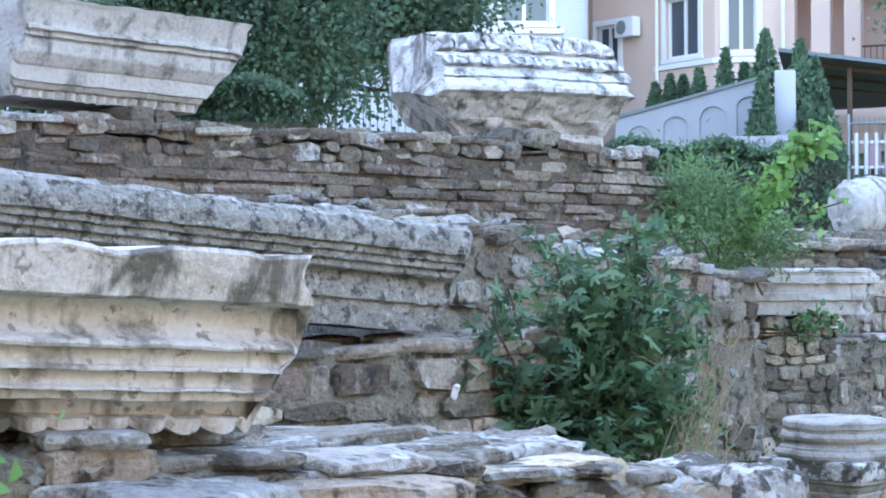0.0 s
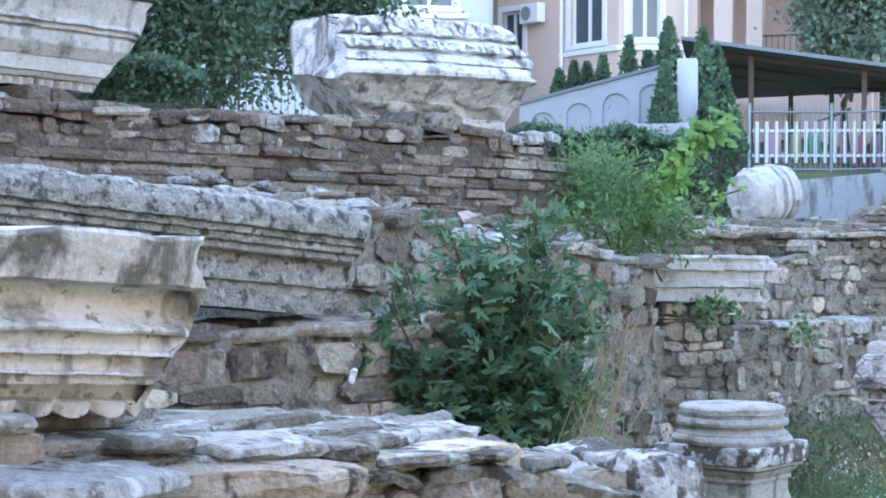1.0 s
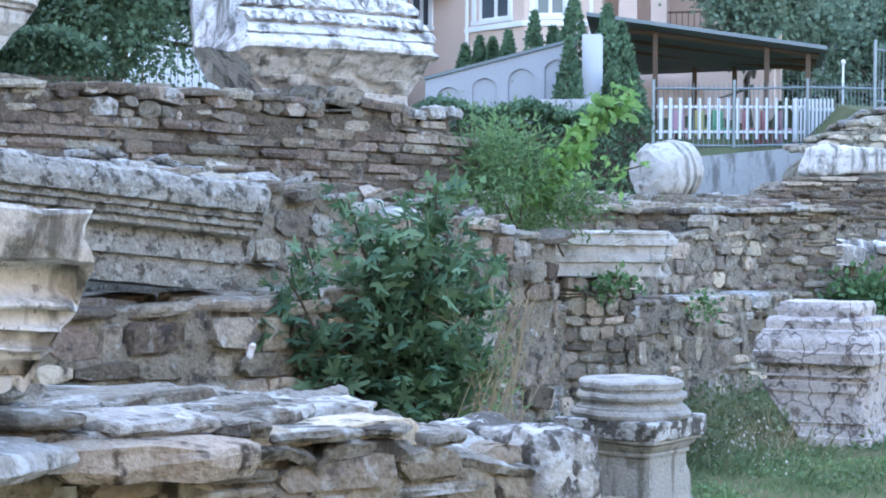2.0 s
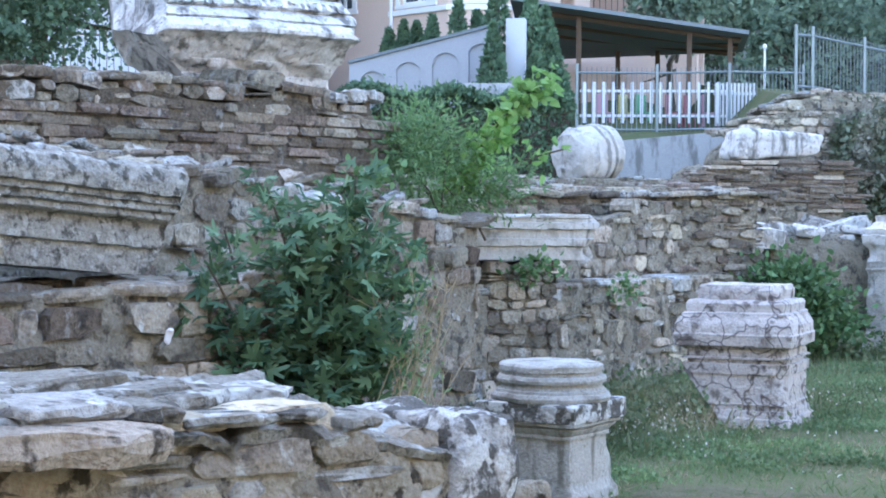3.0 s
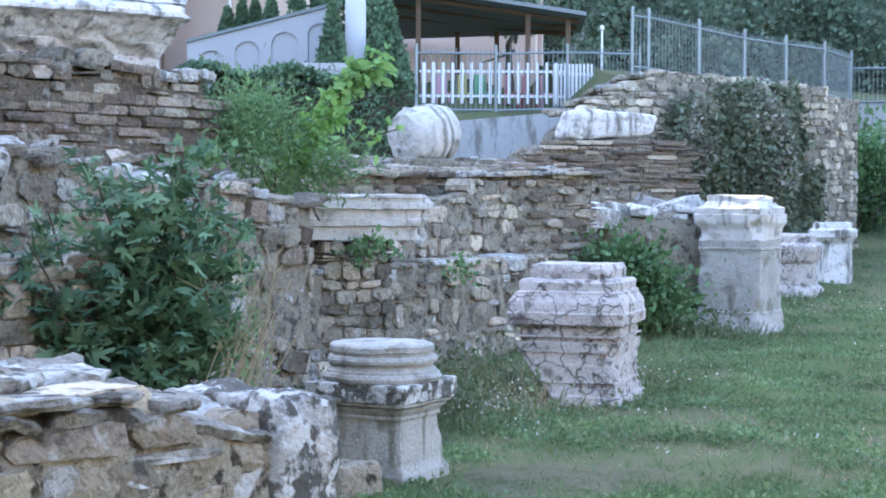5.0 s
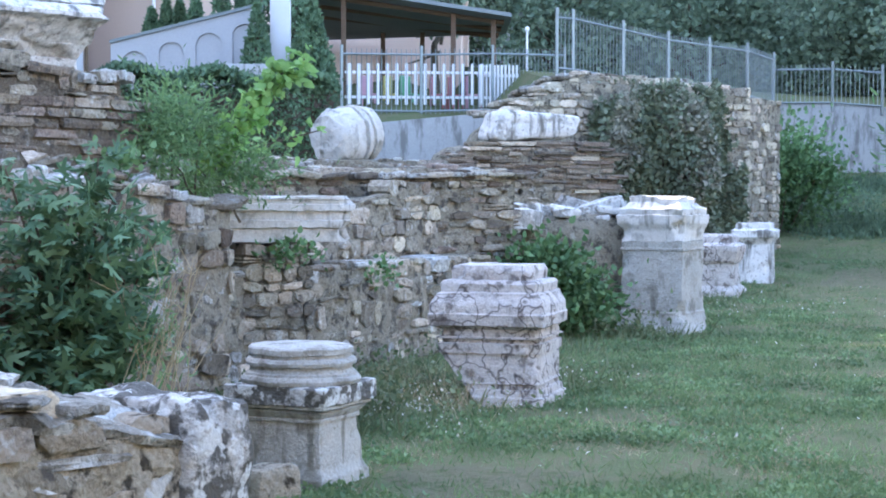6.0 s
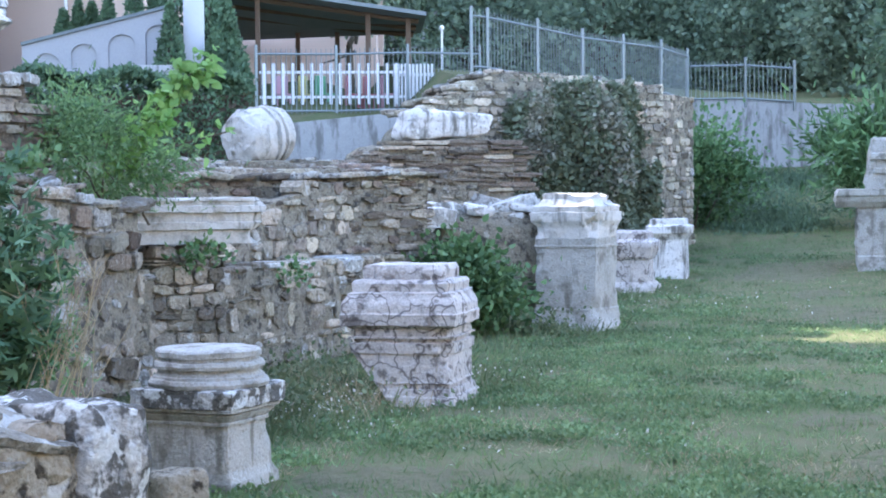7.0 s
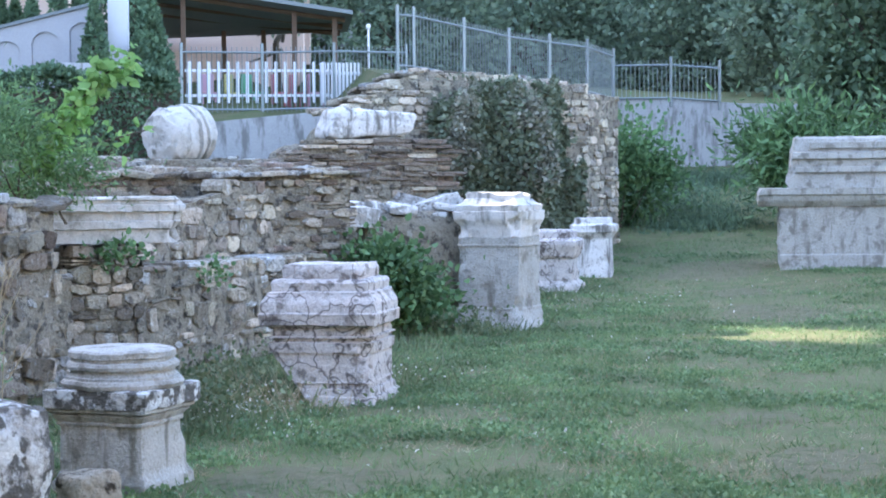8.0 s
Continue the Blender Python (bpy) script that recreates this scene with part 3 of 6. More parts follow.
def build_ground():
    bm = bmesh.new()
    xs = sorted(set([-900, -300, -100, -40, -20] + [round(-10 + i * 0.8, 2) for i in range(56)] + [40, 60, 100, 300, 900]))
    ys = sorted(set([-900, -300, -100, -30, -10, -4] + [round(0 + i * 0.8, 2) for i in range(62)] + [55, 70, 100, 300, 900]))
    g = [[bm.verts.new((x, y, ground_z(x, y) if abs(x) < 90 and abs(y) < 90 else 0)) for x in xs] for y in ys]
    for j in range(len(ys) - 1):
        for i in range(len(xs) - 1):
            bm.faces.new((g[j][i], g[j][i + 1], g[j + 1][i + 1], g[j + 1][i]))
    return tagged(new("ground", mesh_of(bm, "ground", EARTH)), "short trampled lawn with bare brown earth patches", "ground", kind="structure")


build_ground()

# ---- ruins nearest the viewer ----
R_FRONT = pose(1.08, 5.49, 0, 0, 0, 36.5)      # front wall: x along it, its free end at x = 0
R_MID = pose(0.04, 8.40, 0, 0, 0, 36.9)
R_UP = pose(1.42, 12.87, 0, 0, 0, 44.0)
R_IN = pose(1.75, 13.2, 0, 0, 0, 47.0)         # inner wall with the white moulded block


def wall_core(name, m, x0, x1, y0, y1, z0, z1, label, mat=MORTAR):
    y0 -= 0.004
    bm = rough_box(x1 - x0, y1 - y0, z1 - z0, 44, 0.03, 7.0, x0 + y1, 0.03)
    for v in bm.verts:
        v.co += Vector(((x0 + x1) / 2, (y0 + y1) / 2, z0))
    return thing(name, m, label, "wall", kind="structure", data=mesh_of(bm, name, mat))


def front_top(x):
    return 0.80 + max(0.0, -x) * 0.108


w = wall_core("wall_front", R_FRONT, -4.5, -0.06, 0.01, 0.85, -0.1, 0.74, "low rubble wall of ochre stones topped with broken pale slabs")
for v in w.data.vertices:
    if v.co.z > 0.4:
        v.co.z += front_top(v.co.x) - 0.80
masonry(w, [(RUBBLE_WARM, 7), (RUBBLE, 2), (LIMESTONE, 1.5)], 4.4, 0.0, lambda x: front_top(x) - 0.03, (0.14, 0.42), (0.07, 0.14), 0.2, 3, 0.02, -4.45)
mortar_face(w, MORTAR_PALE, -4.45, 4.38, 0.0, lambda x: front_top(x) - 0.05, 0.02, 3.0, 0.004, 0.03)
strata_head(w, STRATA, -4.45, -0.27, -0.012, 0.86, lambda x: front_top(x) + 0.022, 5, 0.02, 0.3, 0.06)
slabs(w, [(LIMESTONE, 2), (STRATA, 4)], 1.75, -0.02, 0.55, lambda x, y: front_top(x) + 0.03 + 0.06 * y, (0.14, 0.34), (0.025, 0.05), 6, -2.4, tilt=3)
masonry(w, [(RUBBLE_WARM, 4), (RUBBLE, 2), (LIMESTONE, 2)], 2.1, 0.58, lambda x: front_top(x) + 0.02, (0.14, 0.36), (0.08, 0.11), 0.2, 8, 0.05, -2.35)
piece("slab", pool(LIMESTONE, "slab")[2], w, pose(-2.15, -0.10, 0.97, 3, 2, 12) @ Matrix.Diagonal((0.62, 0.36, 0.07, 1)))
piece("slab", pool(RUBBLE_WARM, "slab")[5], w, pose(-1.6, -0.02, 0.93, 4, 3, -8) @ Matrix.Diagonal((0.6, 0.3, 0.09, 1)))
for i, (sx, sy) in enumerate(((-0.85, 0.66), (-2.3, 0.7))):
    piece("slab", pool(RUBBLE_WARM, "stone")[i], w, pose(sx, sy, front_top(sx) + 0.05, 4, 6, 20) @ Matrix.Diagonal((0.22, 0.14, 0.09, 1)))
bm = rough_box(0.31, 0.56, 0.885, 18, 0.03, 7.0, 3, 0.03)
part("end_stone", bm, MARBLE_BLOTCHED, w, "upright lichened white stone closing the wall", True, pose(-0.12, 0.25, 0.0, 0, 0, 4))

PROFILE_A = [(0.275, 0.43), (0.28, 0.42), (0.25, 0.315), (0.235, 0.308), (0.165, 0.305), (0.15, 0.285), (0.15, 0.25), (0.165, 0.23), (0.19, 0.218), (0.195, 0.21), (0.19, 0.203), (0.15, 0.20), (0.15, 0.165), (0.16, 0.16), (0.16, 0.152), (0.12, 0.15), (0.12, 0.115), (0.13, 0.11), (0.13, 0.105), (0.10, 0.102), (0.095, 0.082), (0.01, 0.078), (0.0, 0.045), (0.03, 0.036), (0.02, 0.0)]
def leaf_row(x, z):
    return 0.018 * abs(math.sin(x * 33)) ** 0.6 - 0.012 if z < 0.04 else 0.0


bm = moulded(PROFILE_A, 1.6, 0.45, 0.006, 240, 0.005, 0.022, 1.0, carve=leaf_row)
for v in bm.verts:                              # scalloped lower edge of the leaf row
    if v.co.z < 0.03 and v.co.y < 0.1:
        v.co.z += 0.020 * (1 - abs(math.sin(v.co.x * 33)) ** 0.7)
thing("cornice_block", R_FRONT @ pose(-2.66, 0.10, 1.135, 0, 3.5, 0), "white marble cornice block with deep stepped mouldings and dark weather streaks", "architectural fragment", data=mesh_of(bm, "cornice_block", MARBLE))

w = wall_core("wall_middle", R_MID, -5.0, 1.2, 0.0, 2.2, -0.1, 1.12, "dark rubble retaining wall under a long cornice block")
masonry(w, [(RUBBLE, 6), (BRICKY, 1), (RUBBLE_WARM, 0.6)], 6.1, 0.35, lambda x: 1.1, (0.12, 0.34), (0.1, 0.22), 0.2, 7, 0.0, -5.0, wave=0.5, jitter=0.05)
mortar_face(w, MORTAR, -5.0, 6.1, 0.3, lambda x: 1.1, 0.0, 7.0, -0.014, 0.03)
slabs(w, [(RUBBLE, 5), (LIMESTONE, 1)], 6.0, -0.03, 0.4, lambda x, y: 1.12, (0.16, 0.4), (0.04, 0.09), 8, -4.9, tilt=4)
PROFILE_B = [(0.20, 0.50), (0.25, 0.475), (0.275, 0.42), (0.27, 0.36), (0.24, 0.352), (0.25, 0.325), (0.225, 0.318), (0.235, 0.29), (0.205, 0.28), (0.215, 0.255), (0.20, 0.245), (0.155, 0.238), (0.15, 0.225), (0.155, 0.125), (0.128, 0.118), (0.125, 0.0)]
bm = moulded(PROFILE_B, 3.4, 0.4, 0.008, 260, 0.006, 0.02, 2.0, ends=(0, 0.25))
thing("entablature_block", R_MID @ pose(-1.62, 0.24, 1.32, 0, 5.2, 0), "long grey lichen-covered marble entablature block lying tilted on the wall", "architectural fragment", data=mesh_of(bm, "entablature_block", MARBLE_GREY))

w = wall_core("wall_upper", R_UP, -7.5, 0.0, -0.012, 1.4, -0.1, 2.22, "weathered brick wall of thin dark reddish courses with a broken stone head")
masonry(w, [(BRICKY, 7), (RUBBLE, 1)], 7.4, 1.2, lambda x: 2.1, (0.16, 0.5), (0.045, 0.085), 0.14, 11, 0.0, -7.4, jitter=0.03, kind="brick", name="brick", gap=0.008, tilt=0.8)
mortar_face(w, BRICKY, -7.4, 7.38, 1.2, lambda x: 2.17 + 0.03 * math.sin(x * 5), 0.0, 11.0, 0.014, 0.026, bed=2.0)
masonry(w, [(RUBBLE, 5), (BRICKY, 3), (LIMESTONE, 0.5)], 7.4, 2.08, lambda x: 2.27, (0.1, 0.32), (0.06, 0.11), 0.3, 12, -0.01, -7.4, jitter=0.05, wave=0.9)
slabs(w, [(RUBBLE, 4), (BRICKY, 2), (LIMESTONE, 1)], 7.3, -0.06, 0.7, lambda x, y: 2.245, (0.12, 0.34), (0.04, 0.10), 13, -7.35, tilt=7)

PROFILE_C = [(0.31, 0.50), (0.29, 0.47), (0.25, 0.40), (0.235, 0.36), (0.26, 0.35), (0.26, 0.335), (0.222, 0.328), (0.23, 0.305), (0.195, 0.298), (0.215, 0.28), (0.20, 0.22), (0.15, 0.16), (0.14, 0.155), (0.12, 0.08), (0.10, 0.075), (0.08, 0.05), (0.05, 0.045), (0.04, 0.0)]
def bead_row(x, z):
    return 0.03 * (abs(math.sin(x * 48)) - 0.4) if z < 0.045 else 0.0


bm = moulded(PROFILE_C, 1.4, 0.5, 0.008, 200, 0.005, 0.014, 3.0, ends=(0.05, 0.34), carve=bead_row)
thing("architrave_block", R_UP @ pose(-4.24, 0.25, 2.36, 0, 1.5, 0), "pale marble architrave block with bead row, resting on the brick wall", "architectural fragment", data=mesh_of(bm, "architrave_block", MARBLE_PLAIN))

PROFILE_D = [(0.0, 0.68), (0.05, 0.67), (0.16, 0.57), (0.13, 0.555), (0.17, 0.545), (0.19, 0.53), (0.27, 0.475), (0.24, 0.46), (0.29, 0.44), (0.34, 0.40), (0.32, 0.39), (0.38, 0.375), (0.43, 0.335), (0.43, 0.31), (0.38, 0.295), (0.24, 0.19), (0.12, 0.09), (0.14, 0.08), (0.11, 0.0)]
PROFILE_D = [(o, z * 1.15) for o, z in PROFILE_D]
def egg_rows(x, z):
    if 0.655 < z < 0.765:
        return 0.06 * (abs(math.sin(x * 42)) ** 0.7 - 0.6)
    if 0.54 < z < 0.604:
        return 0.03 * (1 if math.sin(x * 84) > 0 else -0.6)
    if 0.10 < z < 0.19:
        return 0.018 * math.sin(x * 16 + z * 30)
    return 0.0


bm = moulded(PROFILE_D, 1.48, 0.45, 0.008, 300, 0.003, 0.010, 4.0, bend=3.2, carve=egg_rows, ends=(0.0, 0.05))
for p, n in (((-0.62, -0.2, 0.40), (-0.95, -0.12, 0.30)), ((-0.52, 0.0, 0.20), (-0.74, 0.02, -0.67)), ((-0.60, -0.40, 0.40), (-0.80, -0.60, 0.05))):
    bmesh.ops.bisect_plane(bm, geom=bm.verts[:] + bm.edges[:] + bm.faces[:], plane_co=p, plane_no=Vector(n).normalized(), clear_outer=True)
    cut = [e for e in bm.edges if e.is_boundary]
    if cut:
        r = bmesh.ops.triangle_fill(bm, edges=cut, use_beauty=True)
        fs = [f for f in r["geom"] if isinstance(f, bmesh.types.BMFace)]
        es = list({e for f in fs for e in f.edges if e.calc_length() > 0.09 and not e.is_boundary and all(q in fs for q in e.link_faces)})
        old = set(bm.verts)
        bmesh.ops.subdivide_edges(bm, edges=es, cuts=3)
        for v in bm.verts:
            if v not in old:
                v.co += Vector(n) * (0.035 * noise.noise(v.co * 7) + 0.015 * noise.noise(v.co * 19))
bmesh.ops.recalc_face_normals(bm, faces=bm.faces[:])
thing("carved_cornice", R_UP @ pose(-0.96, 0.42, 2.26, 0, 0, -20), "curved white marble cornice carved with egg and dart rows", "architectural fragment", data=mesh_of(bm, "carved_cornice", MARBLE))

# rubble terrace between the walls and the inner wall
w = wall_core("wall_inner", R_IN, -1.2, 6.5, 0.46, 2.5, -0.1, 1.42, "broken rubble wall with a ledge and patches of mortar")
bm = rough_box(6.1, 0.7, 0.9, 60, 0.05, 5.0, 3, 0.03)
part("ledge_core", bm, MORTAR, w, "", True, pose(1.85, 0.338, -0.1))
masonry(w, [(RUBBLE, 5), (RUBBLE_WARM, 2), (BRICKY, 0.6)], 7.5, 0.8, lambda x: 1.42 + 0.1 * math.sin(x * 1.7), (0.13, 0.36), (0.09, 0.17), 0.2, 21, 0.45, -1.2, wave=0.5, jitter=0.05)
masonry(w, [(RUBBLE, 5), (RUBBLE_WARM, 2), (LIMESTONE, 1)], 6.0, 0.0, lambda x: 0.82, (0.1, 0.34), (0.08, 0.18), 0.2, 22, 0.0, -1.2, wave=0.5, jitter=0.05)
mortar_face(w, MORTAR, -1.2, 7.5, 0.8, lambda x: 1.40 + 0.1 * math.sin(x * 1.7), 0.45, 21.0, -0.002, 0.03)
mortar_face(w, MORTAR, -1.2, 6.0, 0.0, lambda x: 0.82, 0.0, 22.0, 0.004, 0.034)
slabs(w, [(LIMESTONE, 1), (RUBBLE, 3)], 6.0, 0.0, 0.5, lambda x, y: 0.84, (0.2, 0.4), (0.05, 0.08), 23, -1.2)

bk = rough_box(5.2, 2.6, 0.8, 14, 0.04, 2.5, 7, 0.05)
tagged(thing("earth_bank", R_FRONT @ pose(-2.2, 2.0, 0.02), "bare earth bank with weeds behind the front wall", "ground", kind="structure", data=mesh_of(bk, "earth_bank", SOIL)))


def tuft(m, n, size, seed, label, mat):
    rg = np.random.default_rng(seed)
    p = rg.normal(size=(n, 3)) * np.array((0.09, 0.06, 0.0))
    b = thing("grass_tuft", m, label, "grass tuft", kind="stuff")
    part("leaf_clump", foliage("leaf_clump", p, mat, size, "blade", 1.5, rg, 0.35), None, b)


for q, (x, y, n) in enumerate(((-1.75, 1.0, 60), (-1.45, 1.05, 70), (-1.2, 1.2, 50), (-0.95, 1.1, 60), (-2.0, 1.2, 50), (-0.5, 1.3, 40), (-1.6, 0.9, 60), (-1.3, 0.95, 60), (-0.75, 1.0, 50), (-2.3, 1.1, 60))):
    tuft(R_FRONT @ pose(x, y, 0.85), n * 2, (0.03, 0.10), 200 + q, "green grass tuft growing on the earth bank", GRASS)
thing("mossy_stone", pose(1.72, 8.75, -0.02, 0, 0, 20), "small brown mossy stone beside the pedestal", "stone", data=mesh_of(rough_box(0.26, 0.22, 0.2, 6, 0.02, 6, 4, 0.25), "mossy_stone", RUBBLE_WARM))

# ---- pedestals ----
def pedestal_m(x, y, z, rz):
    return pose(x, y, z, 0, 0, rz)


ROW = -31.5
b = thing("column_pedestal", pedestal_m(1.99, 9.36, 0, ROW - 8) @ Matrix.Diagonal((0.94, 0.94, 1, 1)), "marble pedestal carrying a round moulded column base", "pedestal", "row of pedestals")
part("shaft", turned([(0.285, -0.05), (0.28, 0.05), (0.265, 0.07), (0.25, 0.10), (0.247, 0.33), (0.262, 0.333), (0.262, 0.345), (0.252, 0.35), (0.275, 0.375), (0.28, 0.385), (0.268, 0.388), (0.295, 0.40), (0.295, 0.415)], True, 14, 0.005, 1, None, 0.02, 0.012), MARBLE_GRIMY, b, "", True)
part("plinth", turned([(0.305, 0.415), (0.31, 0.42), (0.31, 0.505), (0.30, 0.51)], True, 12, 0.008, 2), MARBLE_BLOTCHED, b, "", True)
part("column_base", turned([(0.29, 0.505), (0.32, 0.512), (0.326, 0.532), (0.315, 0.549), (0.304, 0.552), (0.302, 0.566), (0.288, 0.57), (0.278, 0.584), (0.279, 0.60), (0.298, 0.605), (0.301, 0.622), (0.292, 0.638), (0.276, 0.642), (0.274, 0.658), (0.285, 0.662), (0.285, 0.69), (0.27, 0.70), (0.1, 0.708)], False, 18, 0.006, 3, None, 0.02, 0.006), MARBLE_GRIMY, b, "", True)


def broken_b(p):
    q = p.copy()
    lim = -0.40 + (0.38 - q.z) * 0.95
    if q.z < 0.38 and q.x < lim:
        q.x = lim + 0.02 * noise.noise(q * 9)
    return q


b = thing("cracked_pedestal", pedestal_m(4.03, 12.53, 0, ROW) @ Matrix.Diagonal((0.92, 0.92, 1, 1)), "cracked pinkish marble pedestal with its lower corner broken off", "pedestal", "row of pedestals")
part("shaft", turned([(0.44, -0.05), (0.43, 0.06), (0.41, 0.07), (0.405, 0.10), (0.40, 0.115), (0.385, 0.12), (0.38, 0.15), (0.395, 0.155), (0.385, 0.17), (0.385, 0.36), (0.40, 0.362), (0.405, 0.43), (0.38, 0.435), (0.38, 0.46), (0.41, 0.465), (0.41, 0.475), (0.385, 0.48), (0.385, 0.53)], True, 16, 0.006, 4, broken_b), MARBLE_PINK, b, "", True)
part("cornice", turned([(0.385, 0.53), (0.40, 0.545), (0.445, 0.555), (0.455, 0.63), (0.445, 0.64), (0.44, 0.70), (0.40, 0.765), (0.40, 0.775), (0.37, 0.785), (0.375, 0.84), (0.355, 0.86), (0.305, 0.868), (0.31, 0.93), (0.29, 0.965)], True, 16, 0.008, 5), MARBLE_PINK, b, "", True)

def chipped(p):
    """Knocks the front corner of the cornice back to a ragged hollow."""
    q = p.copy()
    d = (q - Vector((0.50, -0.50, 1.10))).length
    if d < 0.24:
        k = (0.24 - d) * 0.75 * (0.7 + 0.6 * noise.noise(q * 14))
        q.x -= k
        q.y += k
    if q.z > 1.30 and q.x > 0.05 and noise.noise(q * 3 + Vector((2, 0, 0))) > 0.1:
        q.z -= 0.025
    return q


b = thing("tall_pedestal", pedestal_m(7.52, 18.1, 0, ROW - 11) @ Matrix.Diagonal((0.78, 0.78, 1, 1)), "tall white marble pedestal with a chipped moulded cornice", "pedestal", "row of pedestals")
part("shaft", turned([(0.52, -0.08), (0.51, 0.04), (0.47, 0.10), (0.44, 0.20), (0.445, 0.22), (0.43, 0.24), (0.43, 0.86), (0.445, 0.865), (0.445, 0.885), (0.43, 0.89), (0.43, 0.96)], True, 14, 0.009, 6), MARBLE_GRIMY, b, "", True)
part("cornice", turned([(0.43, 0.96), (0.432, 1.0), (0.445, 1.08), (0.475, 1.13), (0.48, 1.14), (0.48, 1.23), (0.445, 1.235), (0.45, 1.24), (0.455, 1.29), (0.41, 1.31), (0.37, 1.35), (0.35, 1.36), (0.355, 1.42)], True, 18, 0.014, 7, chipped), MARBLE_PLAIN, b, "", True)

b = thing("small_pedestal", pedestal_m(10.05, 22.7, 0.12, ROW), "low grey marble pedestal with stepped mouldings", "pedestal", "row of pedestals")
part("shaft", turned([(0.45, -0.1), (0.44, 0.05), (0.37, 0.12), (0.36, 0.4), (0.38, 0.42)], True, 10, 0.008, 8), MARBLE_PINK, b, "", True)
part("cornice", turned([(0.38, 0.42), (0.40, 0.45), (0.43, 0.58), (0.43, 0.64), (0.36, 0.68), (0.35, 0.76), (0.33, 0.78)], True, 10, 0.01, 9), MARBLE_PINK, b, "", True)
b = thing("slender_pedestal", pedestal_m(11.45, 24.3, 0.20, ROW) @ Matrix.Diagonal((0.92, 0.92, 0.94, 1)), "slender white marble pedestal with a stepped top", "pedestal", "row of pedestals")
part("shaft", turned([(0.30, -0.1), (0.28, 0.1), (0.27, 0.55), (0.30, 0.6)], True, 10, 0.008, 10), MARBLE, b, "", True)
part("cornice", turned([(0.30, 0.6), (0.35, 0.66), (0.35, 0.76), (0.28, 0.79), (0.27, 0.87)], True, 10, 0.01, 11), MARBLE, b, "", True)

# sarcophagus
b = thing("sarcophagus", pose(15.2, 23.2, 0.36, 0, 0, -29), "large white marble sarcophagus with a heavy gabled lid", "sarcophagus")
part("chest", moulded([(0.0, 0.9), (0.0, 0.12), (0.03, 0.10), (0.04, -0.2)], 2.5, 1.2, 0.04, 50, 0.006, 0.02, 5), MARBLE_GRIMY, b, "", True, pose(0.08, -0.6, 0))
part("rim", moulded([(0.14, 0.26), (0.14, 0.17), (0.11, 0.15), (0.09, 0.08), (0.03, 0.0)], 2.9, 1.3, 0.02, 60, 0.005, 0.02, 6), MARBLE_GRIMY, b, "", True, pose(0, -0.6, 0.8))
part("lid", moulded([(0.0, 0.74), (0.05, 0.70), (0.10, 0.52), (0.16, 0.50), (0.17, 0.42), (0.12, 0.40), (0.14, 0.0)], 2.1, 0.9, 0.02, 60, 0.006, 0.02, 7, ends=(-0.12, -0.12)), MARBLE_GRIMY, b, "", True, pose(0.1, -0.35, 1.06))

part("panel", box(-0.75, 0.95, -0.5, -0.46, 1.62, 1.72, 0.01), MARBLE_GRIMY, b, "raised border on the lid")
part("panel", box(-0.95, 0.95, -0.53, -0.49, 1.28, 1.36, 0.01), MARBLE_GRIMY, b, "raised border on the lid")

# column drum on the terrace head
b = thing("column_drum", pose(4.03, 17.7, 2.0, 0, 0, 0), "broken marble column drum with moulded bands lying on the wall head", "architectural fragment")
part("drum", turned([(0.03, -0.27), (0.15, -0.29), (0.26, -0.27), (0.31, -0.2), (0.325, 0.0), (0.33, 0.02), (0.295, 0.03), (0.295, 0.06), (0.335, 0.07)], False, 14, 0.032, 9, None, 0.02, 0.025), MARBLE_PLAIN, b, "", True, pose(0, 0, 0, 6, 82, 38) @ Matrix.Scale(0.88, 4))
part("moulding", turned([(0.335, 0.07), (0.34, 0.12), (0.30, 0.13), (0.30, 0.165), (0.335, 0.175), (0.33, 0.21), (0.295, 0.22), (0.31, 0.3), (0.27, 0.34)], False, 14, 0.012, 10, None, 0.02, 0.02), MARBLE_PLAIN, b, "worn moulded bands", True, pose(0, 0, 0, 6, 82, 38) @ Matrix.Scale(0.88, 4))
b = thing("bedding_stone", pose(4.02, 17.66, 1.66), "flat dark stone under the column drum", "stone", data=mesh_of(rough_box(0.62, 0.5, 0.12, 5, 0.03, 5, 2, 0.3), "bedding_stone", RUBBLE))

# head of the terrace behind the inner wall, and loose rubble
w = wall_core("wall_terrace", pose(3.4, 16.6, 0, 0, 0, 22), -2.5, 2.55, 0.01, 1.8, -0.1, 1.66, "ragged dark rubble terrace edge behind the inner wall")
masonry(w, [(RUBBLE, 5), (BRICKY, 2)], 5.0, 0.5, lambda x: 1.66, (0.12, 0.35), (0.05, 0.11), 0.2, 31, 0.02, -2.4, jitter=0.05)
mortar_face(w, MORTAR, -2.4, 4.9, 0.5, lambda x: 1.62 + 0.03 * math.sin(x * 7), 0.02, 31.0, -0.002, 0.03)
slabs(w, [(RUBBLE, 4), (BRICKY, 2), (MARBLE_GREY, 1.5)], 5.0, -0.08, 1.7, lambda x, y: 1.63 + 0.09 * max(0, y) + 0.03 * noise.noise(Vector((x * 3, y * 3, 4))), (0.12, 0.28), (0.03, 0.07), 32, -2.4, tilt=9)


